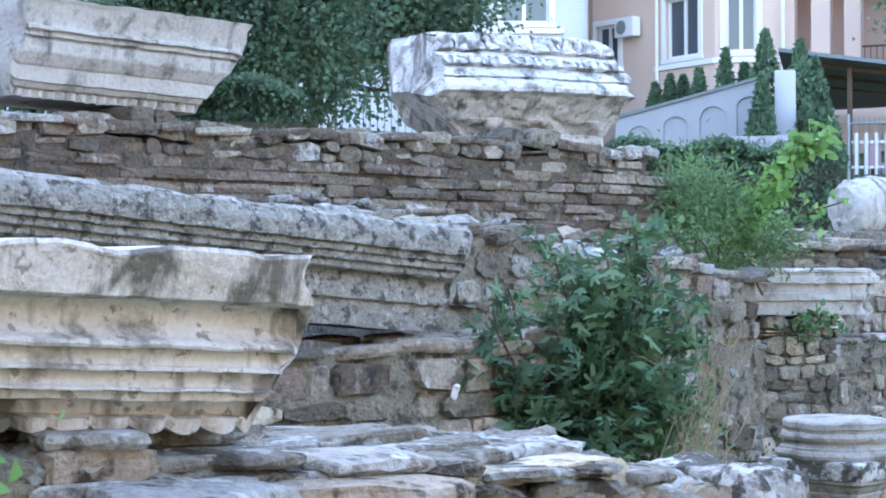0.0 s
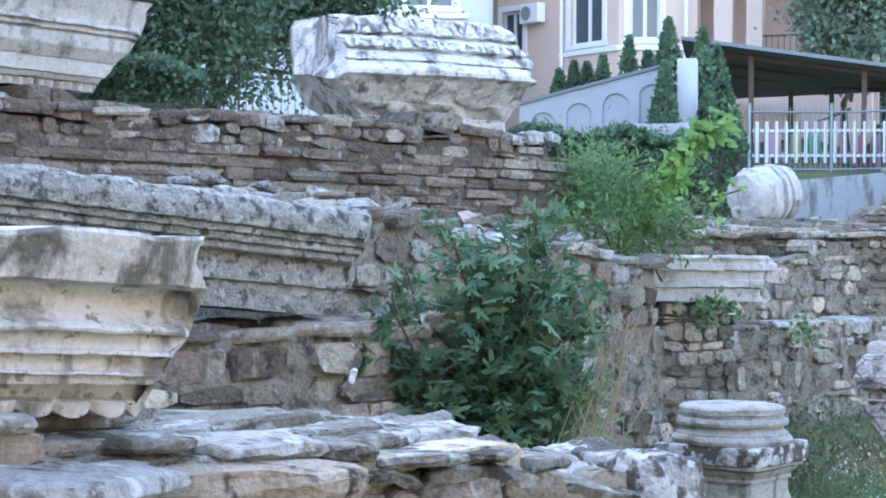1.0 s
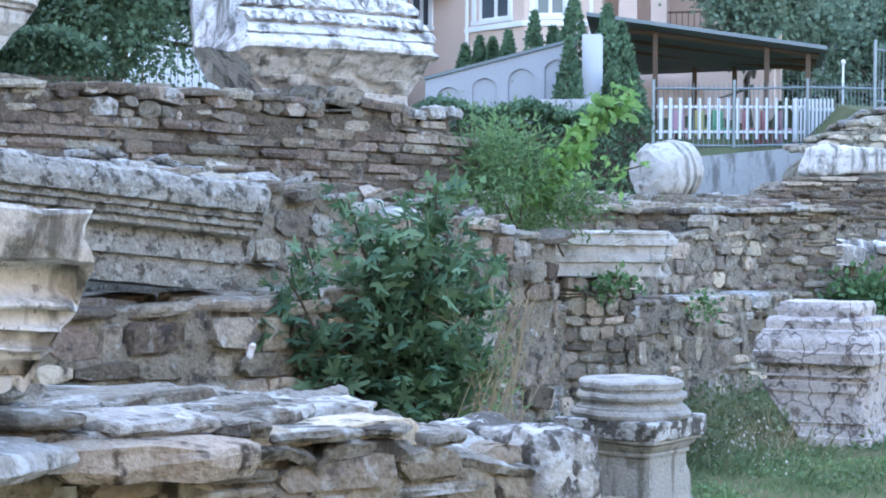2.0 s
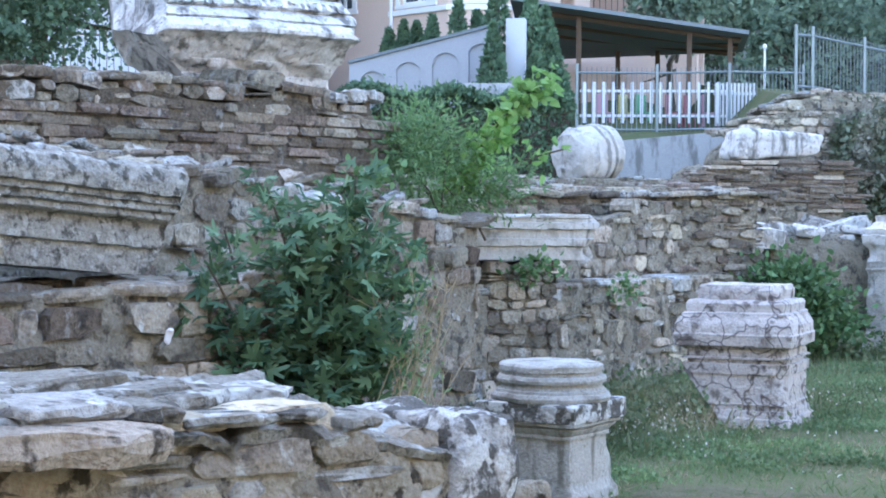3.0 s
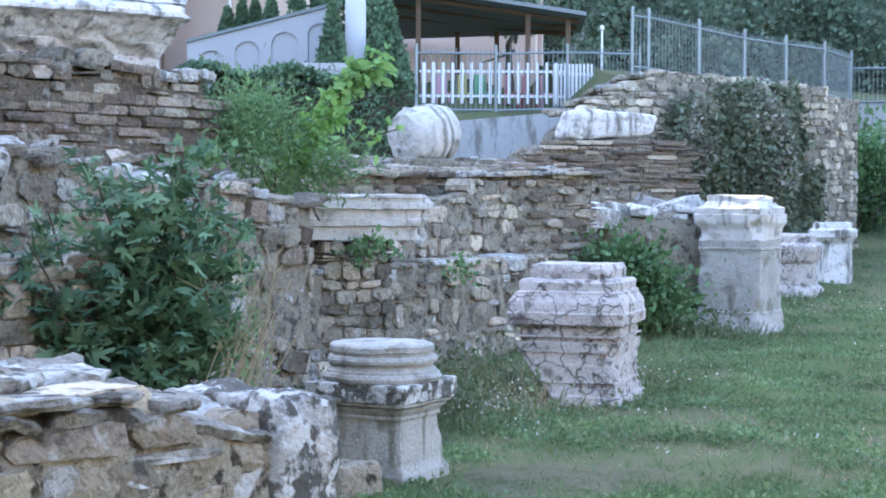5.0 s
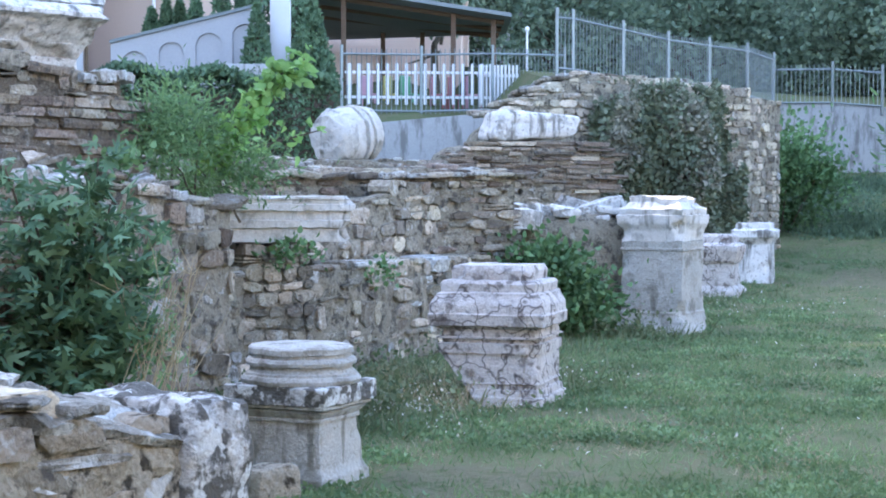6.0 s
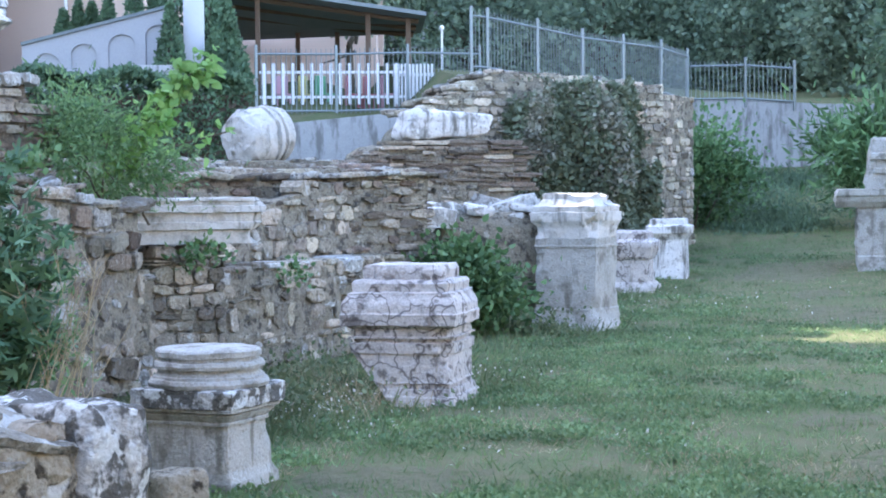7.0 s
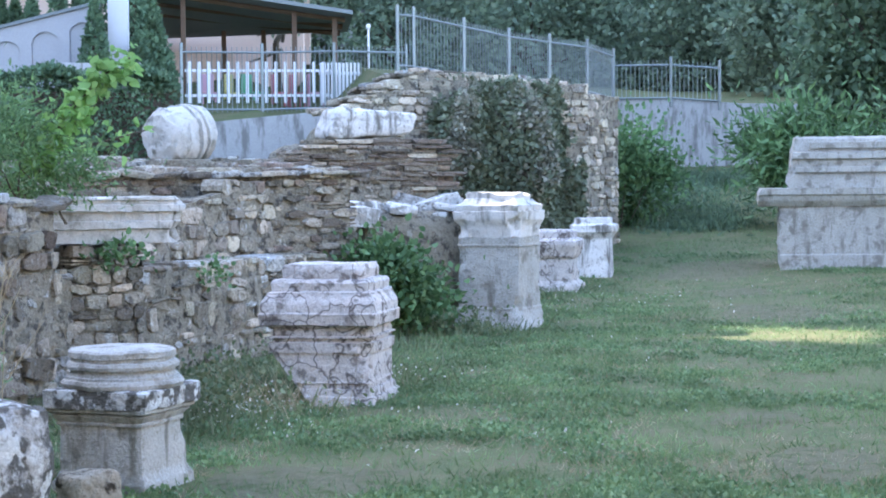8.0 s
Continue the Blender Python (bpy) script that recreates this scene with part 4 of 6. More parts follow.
def rubble_heap(name, m, rx, ry, n, size, mats, seed, label, height, slope=(0, 0)):
    rnd = random.Random(seed)
    bm = rough_box(rx * 2, ry * 2, height + 0.6, 6, 0.05, 2.0, seed, 0.25, lambda q: q + Vector((0, 0, q.x * slope[0] + q.y * slope[1])))
    for v in bm.verts:
        v.co.z -= 0.65
    hp = thing(name, m, label, "rubble", kind="structure", data=mesh_of(bm, name, MORTAR))
    for i in range(n):
        x, y = rnd.uniform(-rx, rx), rnd.uniform(-ry, ry)
        s = rnd.uniform(*size)
        mt = rnd.choices([q[0] for q in mats], [q[1] for q in mats])[0]
        flat = rnd.random() < 0.6
        piece("stone", rnd.choice(pool(mt, "slab" if flat else "stone")), hp, pose(x, y, height - 0.06 + x * slope[0] + y * slope[1] + rnd.uniform(-0.02, 0.05), rnd.uniform(-14, 14), rnd.uniform(-14, 14), rnd.uniform(0, 360)) @ Matrix.Diagonal((s * 1.4, s, s * (0.28 if flat else 0.65), 1)))
    return hp


w = wall_core("wall_corner", pose(0.15, 9.75, 0, 0, 0, 52), -0.6, 3.1, 0.02, 2.0, -0.1, 1.5, "rough rubble bank of the ruin behind the fig bush")
for v in w.data.vertices:
    if v.co.z > 1.0:
        v.co.z += 0.10 + 0.10 * min(1.0, max(0.0, v.co.y)) - 0.09 * v.co.x
masonry(w, [(RUBBLE, 6), (MARBLE_GREY, 1), (BRICKY, 1)], 3.7, 0.2, lambda x: 1.66 - 0.09 * x, (0.12, 0.32), (0.08, 0.18), 0.2, 43, 0.0, -0.6, jitter=0.06, wave=0.55)
mortar_face(w, MORTAR, -0.6, 3.68, 0.2, lambda x: 1.63 - 0.09 * x, 0.0, 43.0, 0.0, 0.034)
slabs(w, [(RUBBLE, 4), (LIMESTONE, 3), (MARBLE_GREY, 2)], 3.6, -0.05, 1.6, lambda x, y: 1.66 - 0.09 * x + 0.1 * min(1, y), (0.16, 0.36), (0.03, 0.08), 44, -0.55, tilt=9)

rnd_ = random.Random(91)
for q in range(44):
    cx, cy = rnd_.uniform(-0.3, 2.8), rnd_.uniform(0.0, 1.3)
    piece("slab", rnd_.choice(pool(rnd_.choice((LIMESTONE, MARBLE_GREY, RUBBLE)), "slab")), w, pose(cx, cy, 1.74 - 0.09 * cx + 0.1 * min(1, cy), rnd_.uniform(-25, 25), rnd_.uniform(-22, 22), rnd_.uniform(0, 360)) @ Matrix.Diagonal((rnd_.uniform(0.16, 0.34), rnd_.uniform(0.1, 0.18), rnd_.uniform(0.025, 0.05), 1)))

# white moulded block on the ledge of the inner wall
PROFILE_M = [(0.10, 0.35), (0.10, 0.325), (0.085, 0.32), (0.08, 0.29), (0.095, 0.285), (0.095, 0.24), (0.06, 0.235), (0.055, 0.17), (0.075, 0.16), (0.07, 0.11), (0.04, 0.1), (0.035, 0.0)]
bm = moulded(PROFILE_M, 1.1, 0.35, 0.008, 90, 0.006, 0.04, 6.0, ends=(0.45, 0.1))
thing("moulded_block", pose(2.72, 13.96, 1.09, 0, 0.5, 14), "white marble block with stepped mouldings set in the rubble wall", "architectural fragment", data=mesh_of(bm, "moulded_block", MARBLE_PLAIN))

w = wall_core("wall_ledge", pose(2.82, 14.0, 0, 0, 0, 14), -0.42, 0.2, 0.02, 1.2, 0.0, 1.07, "short rubble ledge carrying the moulded block")
masonry(w, [(RUBBLE_WARM, 2), (RUBBLE, 4)], 0.6, 0.3, lambda x: 1.08, (0.1, 0.22), (0.07, 0.12), 0.2, 24, 0.0, -0.42, wave=0.7)

# brick pier stump and loose block
w = wall_core("wall_stump", pose(5.35, 19.85, 0, 0, 0, 4), 0.55, 2.2, 0.1, 1.4, 0.8, 1.98, "stump of a wall in thin flat reddish brick courses")
masonry(w, [(BRICKY, 6), (RUBBLE_WARM, 1)], 2.35, 1.45, lambda x: 1.75 + 0.30 * min(1, max(0, x / 0.7)), (0.14, 0.5), (0.035, 0.075), 0.2, 51, 0.05, -0.1, kind="brick", name="brick", jitter=0.04, gap=0.006, tilt=0.7)
mortar_face(w, MORTAR, 0.55, 1.65, 0.9, lambda x: 1.95, 0.1, 51.0, 0.055, 0.03, bed=1.8)
masonry(w, [(RUBBLE_WARM, 3), (RUBBLE, 3)], 1.5, 1.2, lambda x: 1.5, (0.15, 0.3), (0.1, 0.16), 0.2, 52, 0.05, 0.6)
thing("stone_block", pose(6.76, 20.3, 2.05, 0, 0, 6), "rough pale stone block lying on the brick stump", "architectural fragment", data=mesh_of(rough_box(1.05, 0.5, 0.36, 12, 0.035, 5, 3, 0.1, lambda q: Vector((q.x + q.z * 0.3, q.y, q.z * (0.86 - 0.28 * q.x) - 0.02))), "stone_block", MARBLE))

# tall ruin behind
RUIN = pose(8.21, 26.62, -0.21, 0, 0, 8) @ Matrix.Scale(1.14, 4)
def ruin_top(x):
    return 2.45 + min(0.62, max(0, x) * 0.5) if x < 1.5 else 3.07 - 0.07 * (x - 1.5)
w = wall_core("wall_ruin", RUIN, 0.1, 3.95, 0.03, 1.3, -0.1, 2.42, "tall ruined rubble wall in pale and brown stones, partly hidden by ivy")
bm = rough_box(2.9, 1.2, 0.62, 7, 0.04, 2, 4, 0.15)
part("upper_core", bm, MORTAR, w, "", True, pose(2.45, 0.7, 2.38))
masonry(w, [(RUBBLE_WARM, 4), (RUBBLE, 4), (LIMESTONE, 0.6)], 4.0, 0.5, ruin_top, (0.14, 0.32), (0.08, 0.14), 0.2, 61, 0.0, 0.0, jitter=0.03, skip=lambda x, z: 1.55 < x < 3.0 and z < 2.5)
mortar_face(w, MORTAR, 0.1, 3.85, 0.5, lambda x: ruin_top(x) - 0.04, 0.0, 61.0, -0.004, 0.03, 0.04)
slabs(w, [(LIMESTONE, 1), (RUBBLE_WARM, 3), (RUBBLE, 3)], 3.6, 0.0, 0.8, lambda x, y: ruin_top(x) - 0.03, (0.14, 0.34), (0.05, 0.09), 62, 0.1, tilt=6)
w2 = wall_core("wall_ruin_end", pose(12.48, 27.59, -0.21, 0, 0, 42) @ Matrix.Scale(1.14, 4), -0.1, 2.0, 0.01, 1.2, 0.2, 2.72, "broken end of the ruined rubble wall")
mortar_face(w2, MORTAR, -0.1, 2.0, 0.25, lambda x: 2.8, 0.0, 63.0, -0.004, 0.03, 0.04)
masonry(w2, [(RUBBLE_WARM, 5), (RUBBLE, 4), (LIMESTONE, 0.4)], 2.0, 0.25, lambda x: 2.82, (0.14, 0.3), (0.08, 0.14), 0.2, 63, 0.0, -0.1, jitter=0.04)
rubble_heap("slab_heap", pose(6.75, 18.75, 0.85, 0, 0, -10), 0.6, 0.4, 16, (0.2, 0.42), [(MARBLE, 3), (LIMESTONE, 2)], 65, "heap of fallen pale marble slabs", 0.42)

# ---- terrace with retaining walls and fences ----
EDGE = [(-45, 41, 2.6), (3.0, 39.9, 2.6), (7.0, 39.6, 2.62), (10.3, 38.9, 2.95), (11.9, 38.6, 3.1), (12.3, 36.1, 3.75), (14.3, 37.2, 3.75), (19.3, 41.7, 3.7), (20.1, 41.9, 3.55), (21.3, 41.3, 3.55), (22.9, 40.5, 3.4), (30, 36, 3.2), (60, 20, 3.0)]
bm = bmesh.new()
rows = [[bm.verts.new((x, y, z)) for x, y, z in EDGE],
        [bm.verts.new((x * 1.08, y + 5, z + (1.2 if x < 11 else 0.5))) for x, y, z in EDGE],
        [bm.verts.new((x * 1.3, y + 30, z + 2.4)) for x, y, z in EDGE],
        [bm.verts.new((x * 5, y + 400, 12)) for x, y, z in EDGE]]
for a, b in zip(rows, rows[1:]):
    for i in range(len(EDGE) - 1):
        bm.faces.new((a[i], a[i + 1], b[i + 1], b[i]))
tagged(new("garden_terrace", mesh_of(bm, "garden_terrace", EARTH)), "sloping grassy garden terrace above the ruins", "ground", kind="structure")
bm = bmesh.new()
for (x0, y0, z0), (x1, y1, z1) in zip(EDGE, EDGE[1:]):
    d = Vector((x1 - x0, y1 - y0, 0)).normalized()
    n = Vector((d.y, -d.x, 0)) * 0.12
    q = [Vector((x0, y0, 0)) + n, Vector((x1, y1, 0)) + n, Vector((x1, y1, 0)) - n, Vector((x0, y0, 0)) - n]
    lo = [bm.verts.new((v.x, v.y, -0.3)) for v in q]
    hi = [bm.verts.new((v.x, v.y, (z0, z1, z1, z0)[i] + 0.06)) for i, v in enumerate(q)]
    for i in range(4):
        bm.faces.new((lo[i], lo[(i + 1) % 4], hi[(i + 1) % 4], hi[i]))
    bm.faces.new(hi)
bmesh.ops.recalc_face_normals(bm, faces=bm.faces[:])
tagged(new("wall_retaining", mesh_of(bm, "wall_retaining", CONCRETE)), "grey streaked concrete retaining wall below the fence", "wall", kind="structure")


def fence(pts, height, spacing=0.105, post=0.06, name="metal_fence", label="grey-green metal railing fence with slim posts and bars", mat=STEEL, bar=0.018):
    """A run of railing; pts are the posts' feet."""
    f = thing(name, pose(*pts[0]), label, "fence")
    o = Vector(pts[0])
    for p in pts:
        q = Vector(p) - o
        part("post", box(q.x - post / 2, q.x + post / 2, q.y - post / 2, q.y + post / 2, q.z - 0.1, q.z + height + 0.08, 0.006), mat, f)
    for a, b in zip(pts, pts[1:]):
        a, b = Vector(a) - o, Vector(b) - o
        for h in (0.12, height - 0.12):
            bm = bmesh.new()
            stick(bm, a + Vector((0, 0, h)), b + Vector((0, 0, h)), 0.024, 0.024, 4)
            part("rail", bm, mat, f)
        n = max(2, int((b - a).length / spacing))
        for i in range(1, n):
            c = a.lerp(b, i / n)
            bm = bmesh.new()
            stick(bm, c + Vector((0, 0, 0.06)), c + Vector((0, 0, height)), bar / 2, bar / 2, 4)
            part("bar", bm, mat, f)
    return f


fence([(5.6, 39.7, 2.6), (7.2, 39.5, 2.65)] , 1.4)
fence([(8.85, 40.2, 3.1), (10.62, 40.0, 3.1), (12.25, 39.9, 3.15), (14.2, 40.6, 3.2)], 1.5)
fence([(12.46, 36.05, 3.85), (12.9, 36.3, 3.85), (14.29, 37.05, 3.72), (15.75, 38.1, 3.62), (17.16, 39.1, 3.6), (18.56, 40.1, 3.58), (20.0, 41.7, 3.5)], 1.28)
fence([(20.0, 41.75, 3.5), (21.3, 41.15, 3.5), (22.35, 40.6, 3.4)], 1.05)
fence([(-2.6, 44.9, 4.6), (-0.4, 45.0, 4.5), (1.6, 45.2, 4.4)], 1.1, 0.16, mat=WOOD_DARK, name="house_fence", label="dark metal fence in front of the white house")

# white picket fence behind the railing
pf = thing("picket_fence", pose(9.2, 41.0, 3.35, 0, 0, -11), "low white painted picket fence round a play yard", "fence")
for i in range(16):
    part("picket", box(i * 0.215 - 0.037, i * 0.215 + 0.037, -0.015, 0.015, 0.05, 0.98, 0.01), PAINT_WHITE, pf)
for z in (0.22, 0.78):
    part("rail", box(-0.1, 3.35, 0.016, 0.05, z - 0.03, z + 0.03), PAINT_WHITE, pf)
pf = thing("picket_gate", pose(12.15, 40.6, 3.3, 0, 0, -11), "narrow white picket gate panel beside the play yard", "gate")
for i in range(11):
    part("picket", box(i * 0.085 - 0.03, i * 0.085 + 0.03, -0.015, 0.015, 0.05, 1.02, 0.008), PAINT_WHITE, pf)
part("rail", box(-0.05, 0.9, 0.016, 0.05, 0.75, 0.82), PAINT_WHITE, pf)

# ---- houses ----
def pierced(length, height, holes, thick=0.3, z0=0.0):
    """A wall along x with through openings (x0, x1, z0, z1)."""
    xs = sorted({0.0, length, *[h[0] for h in holes], *[h[1] for h in holes]})
    zs = sorted({z0, height, *[h[2] for h in holes], *[h[3] for h in holes]})
    bm = bmesh.new()
    for xa, xb in zip(xs, xs[1:]):
        for za, zb in zip(zs, zs[1:]):
            cx, cz = (xa + xb) / 2, (za + zb) / 2
            if not any(h[0] < cx < h[1] and h[2] < cz < h[3] for h in holes):
                box(xa, xb, 0, thick, za, zb, 0, bm)
    bmesh.ops.remove_doubles(bm, verts=bm.verts[:], dist=1e-4)
    return bm


def facade(house, p, q, z0, z1, holes, mat, trim=True, thick=0.3):
    p, q = Vector(p), Vector(q)
    L = (q - p).length
    o = house.matrix_basis.translation
    m = pose(p.x - o.x, p.y - o.y, z0 - o.z, 0, 0, math.degrees(math.atan2(q.y - p.y, q.x - p.x)))
    wl = part("wall", pierced(L, z1 - z0, [(a, b, c - z0, d - z0) for a, b, c, d in holes], thick), mat, house, "", False, m)
    for a, b, c, d in holes:
        c, d = c - z0, d - z0
        wd = part("window", box(a, b, 0.16, 0.18, c, d), GLASS, house, "dark reflecting window", False, m)
        for k, (xa, xb, za, zb) in enumerate(((a, b, c, c + 0.07), (a, b, d - 0.07, d), (a, a + 0.07, c + 0.07, d - 0.07), (b - 0.07, b, c + 0.07, d - 0.07), ((a + b) / 2 - 0.05, (a + b) / 2 + 0.05, c + 0.07, d - 0.07))):
            part("frame", box(xa, xb, 0.10, 0.158, za, zb, 0.006), PAINT_WHITE, wd)
        if trim:
            for xa, xb, za, zb in ((a - 0.16, b + 0.16, d, d + 0.16), (a - 0.16, a, c, d), (b, b + 0.16, c, d), (a - 0.2, b + 0.2, c - 0.12, c)):
                part("trim", box(xa, xb, -0.05, 0.03, za, zb, 0.01), PAINT_WHITE, wd)
    return m, L


h = thing("pink_house", pose(7.3, 49.5, 4.0), "salmon pink rendered house with white window surrounds", "house")
# walls carried up unseen to 18 m so the house blocks the sun
facade(h, (3.9, 54.3, 0), (6.0, 51.7, 0), 3.5, 18.0, [(0.95, 1.85, 7.1, 8.3)], PLASTER_PINK)
m, L = facade(h, (6.0, 51.7, 0), (7.32, 49.5, 0), 3.5, 18.0, [(0.45, 1.9, 7.1, 8.75)], PLASTER_PINK)
part("string_course", box(-0.02, L + 0.02, -0.08, -0.004, 3.3, 3.45, 0.02), PAINT_WHITE, h, "", False, m)
m, L = facade(h, (7.32, 49.5, 0), (9.1, 49.2, 0), 3.5, 18.0, [(0.3, 1.1, 7.1, 8.75)], PLASTER_PINK)
part("string_course", box(-0.02, L, -0.08, -0.004, 3.3, 3.45, 0.02), PAINT_WHITE, h, "", False, m)
m = pose(9.1 - 7.3, 49.2 - 49.5, -0.5, 0, 0, math.degrees(math.atan2(-1.9, 4.5)))
part("loggia_wall", pierced(4.9, 14.5, [(0.3, 0.75, 2.6, 5.25), (1.25, 1.62, 2.6, 5.2), (2.05, 3.5, 2.9, 5.2), (3.9, 4.6, 2.9, 5.2)], 0.4), PLASTER_PINK, h, "", False, m)
part("loggia_back", box(0.0, 4.9, 1.5, 1.7, 0, 14.5), PLASTER_PINK, h, "shaded back wall of the loggia", False, m)
part("loggia_floor", box(0.0, 4.9, 0.41, 1.49, 2.4, 2.58), PLASTER_PINK, h, "", False, m)
for q in range(9):
    part("baluster", box(2.12 + q * 0.16, 2.14 + q * 0.16, 0.1, 0.13, 2.9, 3.6), WOOD_DARK, h, "", False, m)
part("handrail", box(2.06, 3.5, 0.09, 0.14, 3.6, 3.65), WOOD_DARK, h, "", False, m)
bm = bmesh.new()
stick(bm, (9.05 - 7.3, 48.95 - 49.5, 0), (9.05 - 7.3, 48.95 - 49.5, 13), 0.05, 0.05, 8)
part("downpipe", bm, PAINT_WHITE, h, "white downpipe")
bm = bmesh.new()
stick(bm, (6.0 - 7.3, 51.55 - 49.5, 0), (6.0 - 7.3, 51.55 - 49.5, 9), 0.05, 0.05, 8)
part("downpipe", bm, PAINT_WHITE, h, "white downpipe")
# unseen rear block, added to widen the cover from the sun
part("back", box(-3.0, 6.2, 5.5, 9, -0.5, 14), PLASTER_PINK, h)
ac = thing("air_conditioner", pose(5.25, 52.25, 7.85, 0, 0, -55), "white outdoor air conditioner unit on the house wall", "air conditioner")
part("casing", box(-0.4, 0.4, -0.15, 0.15, 0, 0.55, 0.02), PAINT_WHITE, ac)
bm = bmesh.new()
bmesh.ops.create_cone(bm, segments=20, radius1=0.2, radius2=0.2, depth=0.02, cap_ends=True, matrix=pose(-0.1, -0.162, 0.27, 90))
part("fan_grille", bm, STEEL, ac, "dark round fan grille")

h = thing("white_house", pose(2.0, 50.0, 4.0), "pale white rendered house with a wide window", "house")
# also raised unseen to 18 m against the sun
m, L = facade(h, (-9.0, 49.6, 0), (3.95, 49.9, 0), 3.5, 18.0, [(10.55, 11.9, 7.95, 9.6)], PLASTER_WHITE)
part("sill_band", box(9.6, 12.3, -0.1, -0.004, 4.15, 4.3, 0.02), PAINT_WHITE, h, "", False, m)
part("side", box(1.7, 1.94, 0.2, 6, -0.5, 14), PLASTER_WHITE, h)
bm = bmesh.new()
stick(bm, (2.02, -0.2, 0), (2.02, -0.2, 9), 0.05, 0.05, 8)
part("downpipe", bm, WOOD_DARK, h, "dark downpipe")

# mostly unseen tall wall, added to block the late sun; one slot passes light
nb = thing("apartment_block", pose(-27.3 - 26.3, 29.2 - 24.5, 0, 0, 0, 43.0), "tall pale wall added to block the sun, one high slot left open", "apartment building")
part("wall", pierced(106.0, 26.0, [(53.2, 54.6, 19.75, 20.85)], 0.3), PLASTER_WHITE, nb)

# unseen walls added around the site so light comes mainly from above
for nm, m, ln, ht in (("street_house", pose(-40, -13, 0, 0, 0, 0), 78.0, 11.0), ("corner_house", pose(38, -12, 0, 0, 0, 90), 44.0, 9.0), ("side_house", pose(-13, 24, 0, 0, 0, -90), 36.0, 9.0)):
    hh = thing(nm, m, "plain tan pierced wall, added unseen to block the low sky", "house")
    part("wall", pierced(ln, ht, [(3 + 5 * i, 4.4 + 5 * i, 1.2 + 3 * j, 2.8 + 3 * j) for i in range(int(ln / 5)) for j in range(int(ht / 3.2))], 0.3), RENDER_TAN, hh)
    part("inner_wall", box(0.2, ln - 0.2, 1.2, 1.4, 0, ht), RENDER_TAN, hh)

yh = thing("yard_house", pose(11.2, 53.0, 3.5, 0, 0, -12), "low pale house beyond the play yard", "house")
part("wall", pierced(5.4, 3.0, [(0.8, 1.9, 1.0, 2.2), (3.2, 4.3, 1.0, 2.2)], 0.3), PLASTER_WHITE, yh)
part("back", box(0, 5.4, 3.0, 3.2, 0, 3.0), PLASTER_WHITE, yh)
part("roof", box(-0.3, 5.7, -0.3, 3.4, 3.004, 3.15, 0.02), ROOFING, yh)

# garden wall with blind arches, rising to the right
gw = thing("wall_garden", pose(4.1, 43.6, 3.6, 0, 0, -33), "lilac-grey rendered garden wall with blind arches and a sloping coping", "wall", kind="structure")
LW = 3.7
bm = bmesh.new()
def arch_z(u, c, wd, spring):
    t = (u - c) / (wd / 2)
    return spring + 0.28 * math.sqrt(max(0.0, 1 - t * t))
N_ = 120
front = []
for i in range(N_):
    u0, u1 = LW * i / N_, LW * (i + 1) / N_
    um = (u0 + u1) / 2
    top = 1.25 + 0.20 * um
    niche = None
    for c in (0.62, 1.55, 2.5, 3.4):
        if abs(um - c) < 0.33:
            niche = min(arch_z(um, c, 0.66, 0.66 + 0.2 * c), top - 0.12)
    if niche:
        box(u0, u1, 0.06, 0.3, 0.0, niche, 0, bm)
        box(u0, u1, 0.0, 0.3, niche, top, 0, bm)
    else:
        box(u0, u1, 0.0, 0.3, 0.0, top, 0, bm)
bmesh.ops.remove_doubles(bm, verts=bm.verts[:], dist=1e-4)
part("wall", bm, PLASTER_GREY, gw)
bm = box(0, LW, -0.06, 0.36, 0, 0.07)
for v in bm.verts:
    v.co.z += 1.255 + 0.20 * v.co.x
part("coping", bm, ROOFING, gw)
thing("white_pillar", pose(7.68, 41.3, 3.6, 0, 0, -15), "plain white rendered pillar among conifers", "pillar", data=mesh_of(box(-0.22, 0.22, -0.2, 0.2, 0, 2.15, 0.02), "white_pillar", PLASTER_WHITE))
thing("low_block", pose(7.2, 40.9, 3.7, 0, 0, -15), "low pale concrete block above the hedge", "block", data=mesh_of(box(-0.9, 0.9, -0.3, 0.3, 0, 0.55, 0.02), "low_block", CONCRETE))

# pergola
pg = thing("pergola", pose(9.5, 43.0, 3.5, 0, 0, -14), "open timber shelter with a dark flat roof", "pergola")
bm = bmesh.new()                                # thin roof falling to one side and to the back
_c = [(-1.6, -0.6, 2.85), (3.95, -0.6, 2.02), (4.0, 2.6, 1.88), (-1.6, 6.0, 1.95)]
_lo = [bm.verts.new(c) for c in _c]
_hi = [bm.verts.new((x, y, z + 0.09)) for x, y, z in _c]
bm.faces.new(_lo[::-1])
bm.faces.new(_hi)
for k in range(4):
    bm.faces.new((_lo[k], _lo[(k + 1) % 4], _hi[(k + 1) % 4], _hi[k]))
part("roof", bm, ROOFING, pg)
def roof_under(x, y):
    return 2.85 - 0.15 * (x + 1.6) - 0.13 * (y + 0.6) * (1 - 0.62 * (x + 1.6) / 5.6)


for x, y in ((0.0, 0), (2.6, 0), (3.55, 0), (0.9, 3.4), (1.9, 3.0)):
    part("post", box(x - 0.06, x + 0.06, y - 0.06, y + 0.06, -0.3, roof_under(x, y), 0.01), WOOD_DARK, pg)
for y in (0.0, 1.2, 2.4):
    bm = bmesh.new()
    stick(bm, (-1.3, y, roof_under(-1.3, y) - 0.06), (3.8, y, roof_under(3.8, y) - 0.06), 0.07, 0.07, 4)
    part("beam", bm, WOOD_DARK, pg)
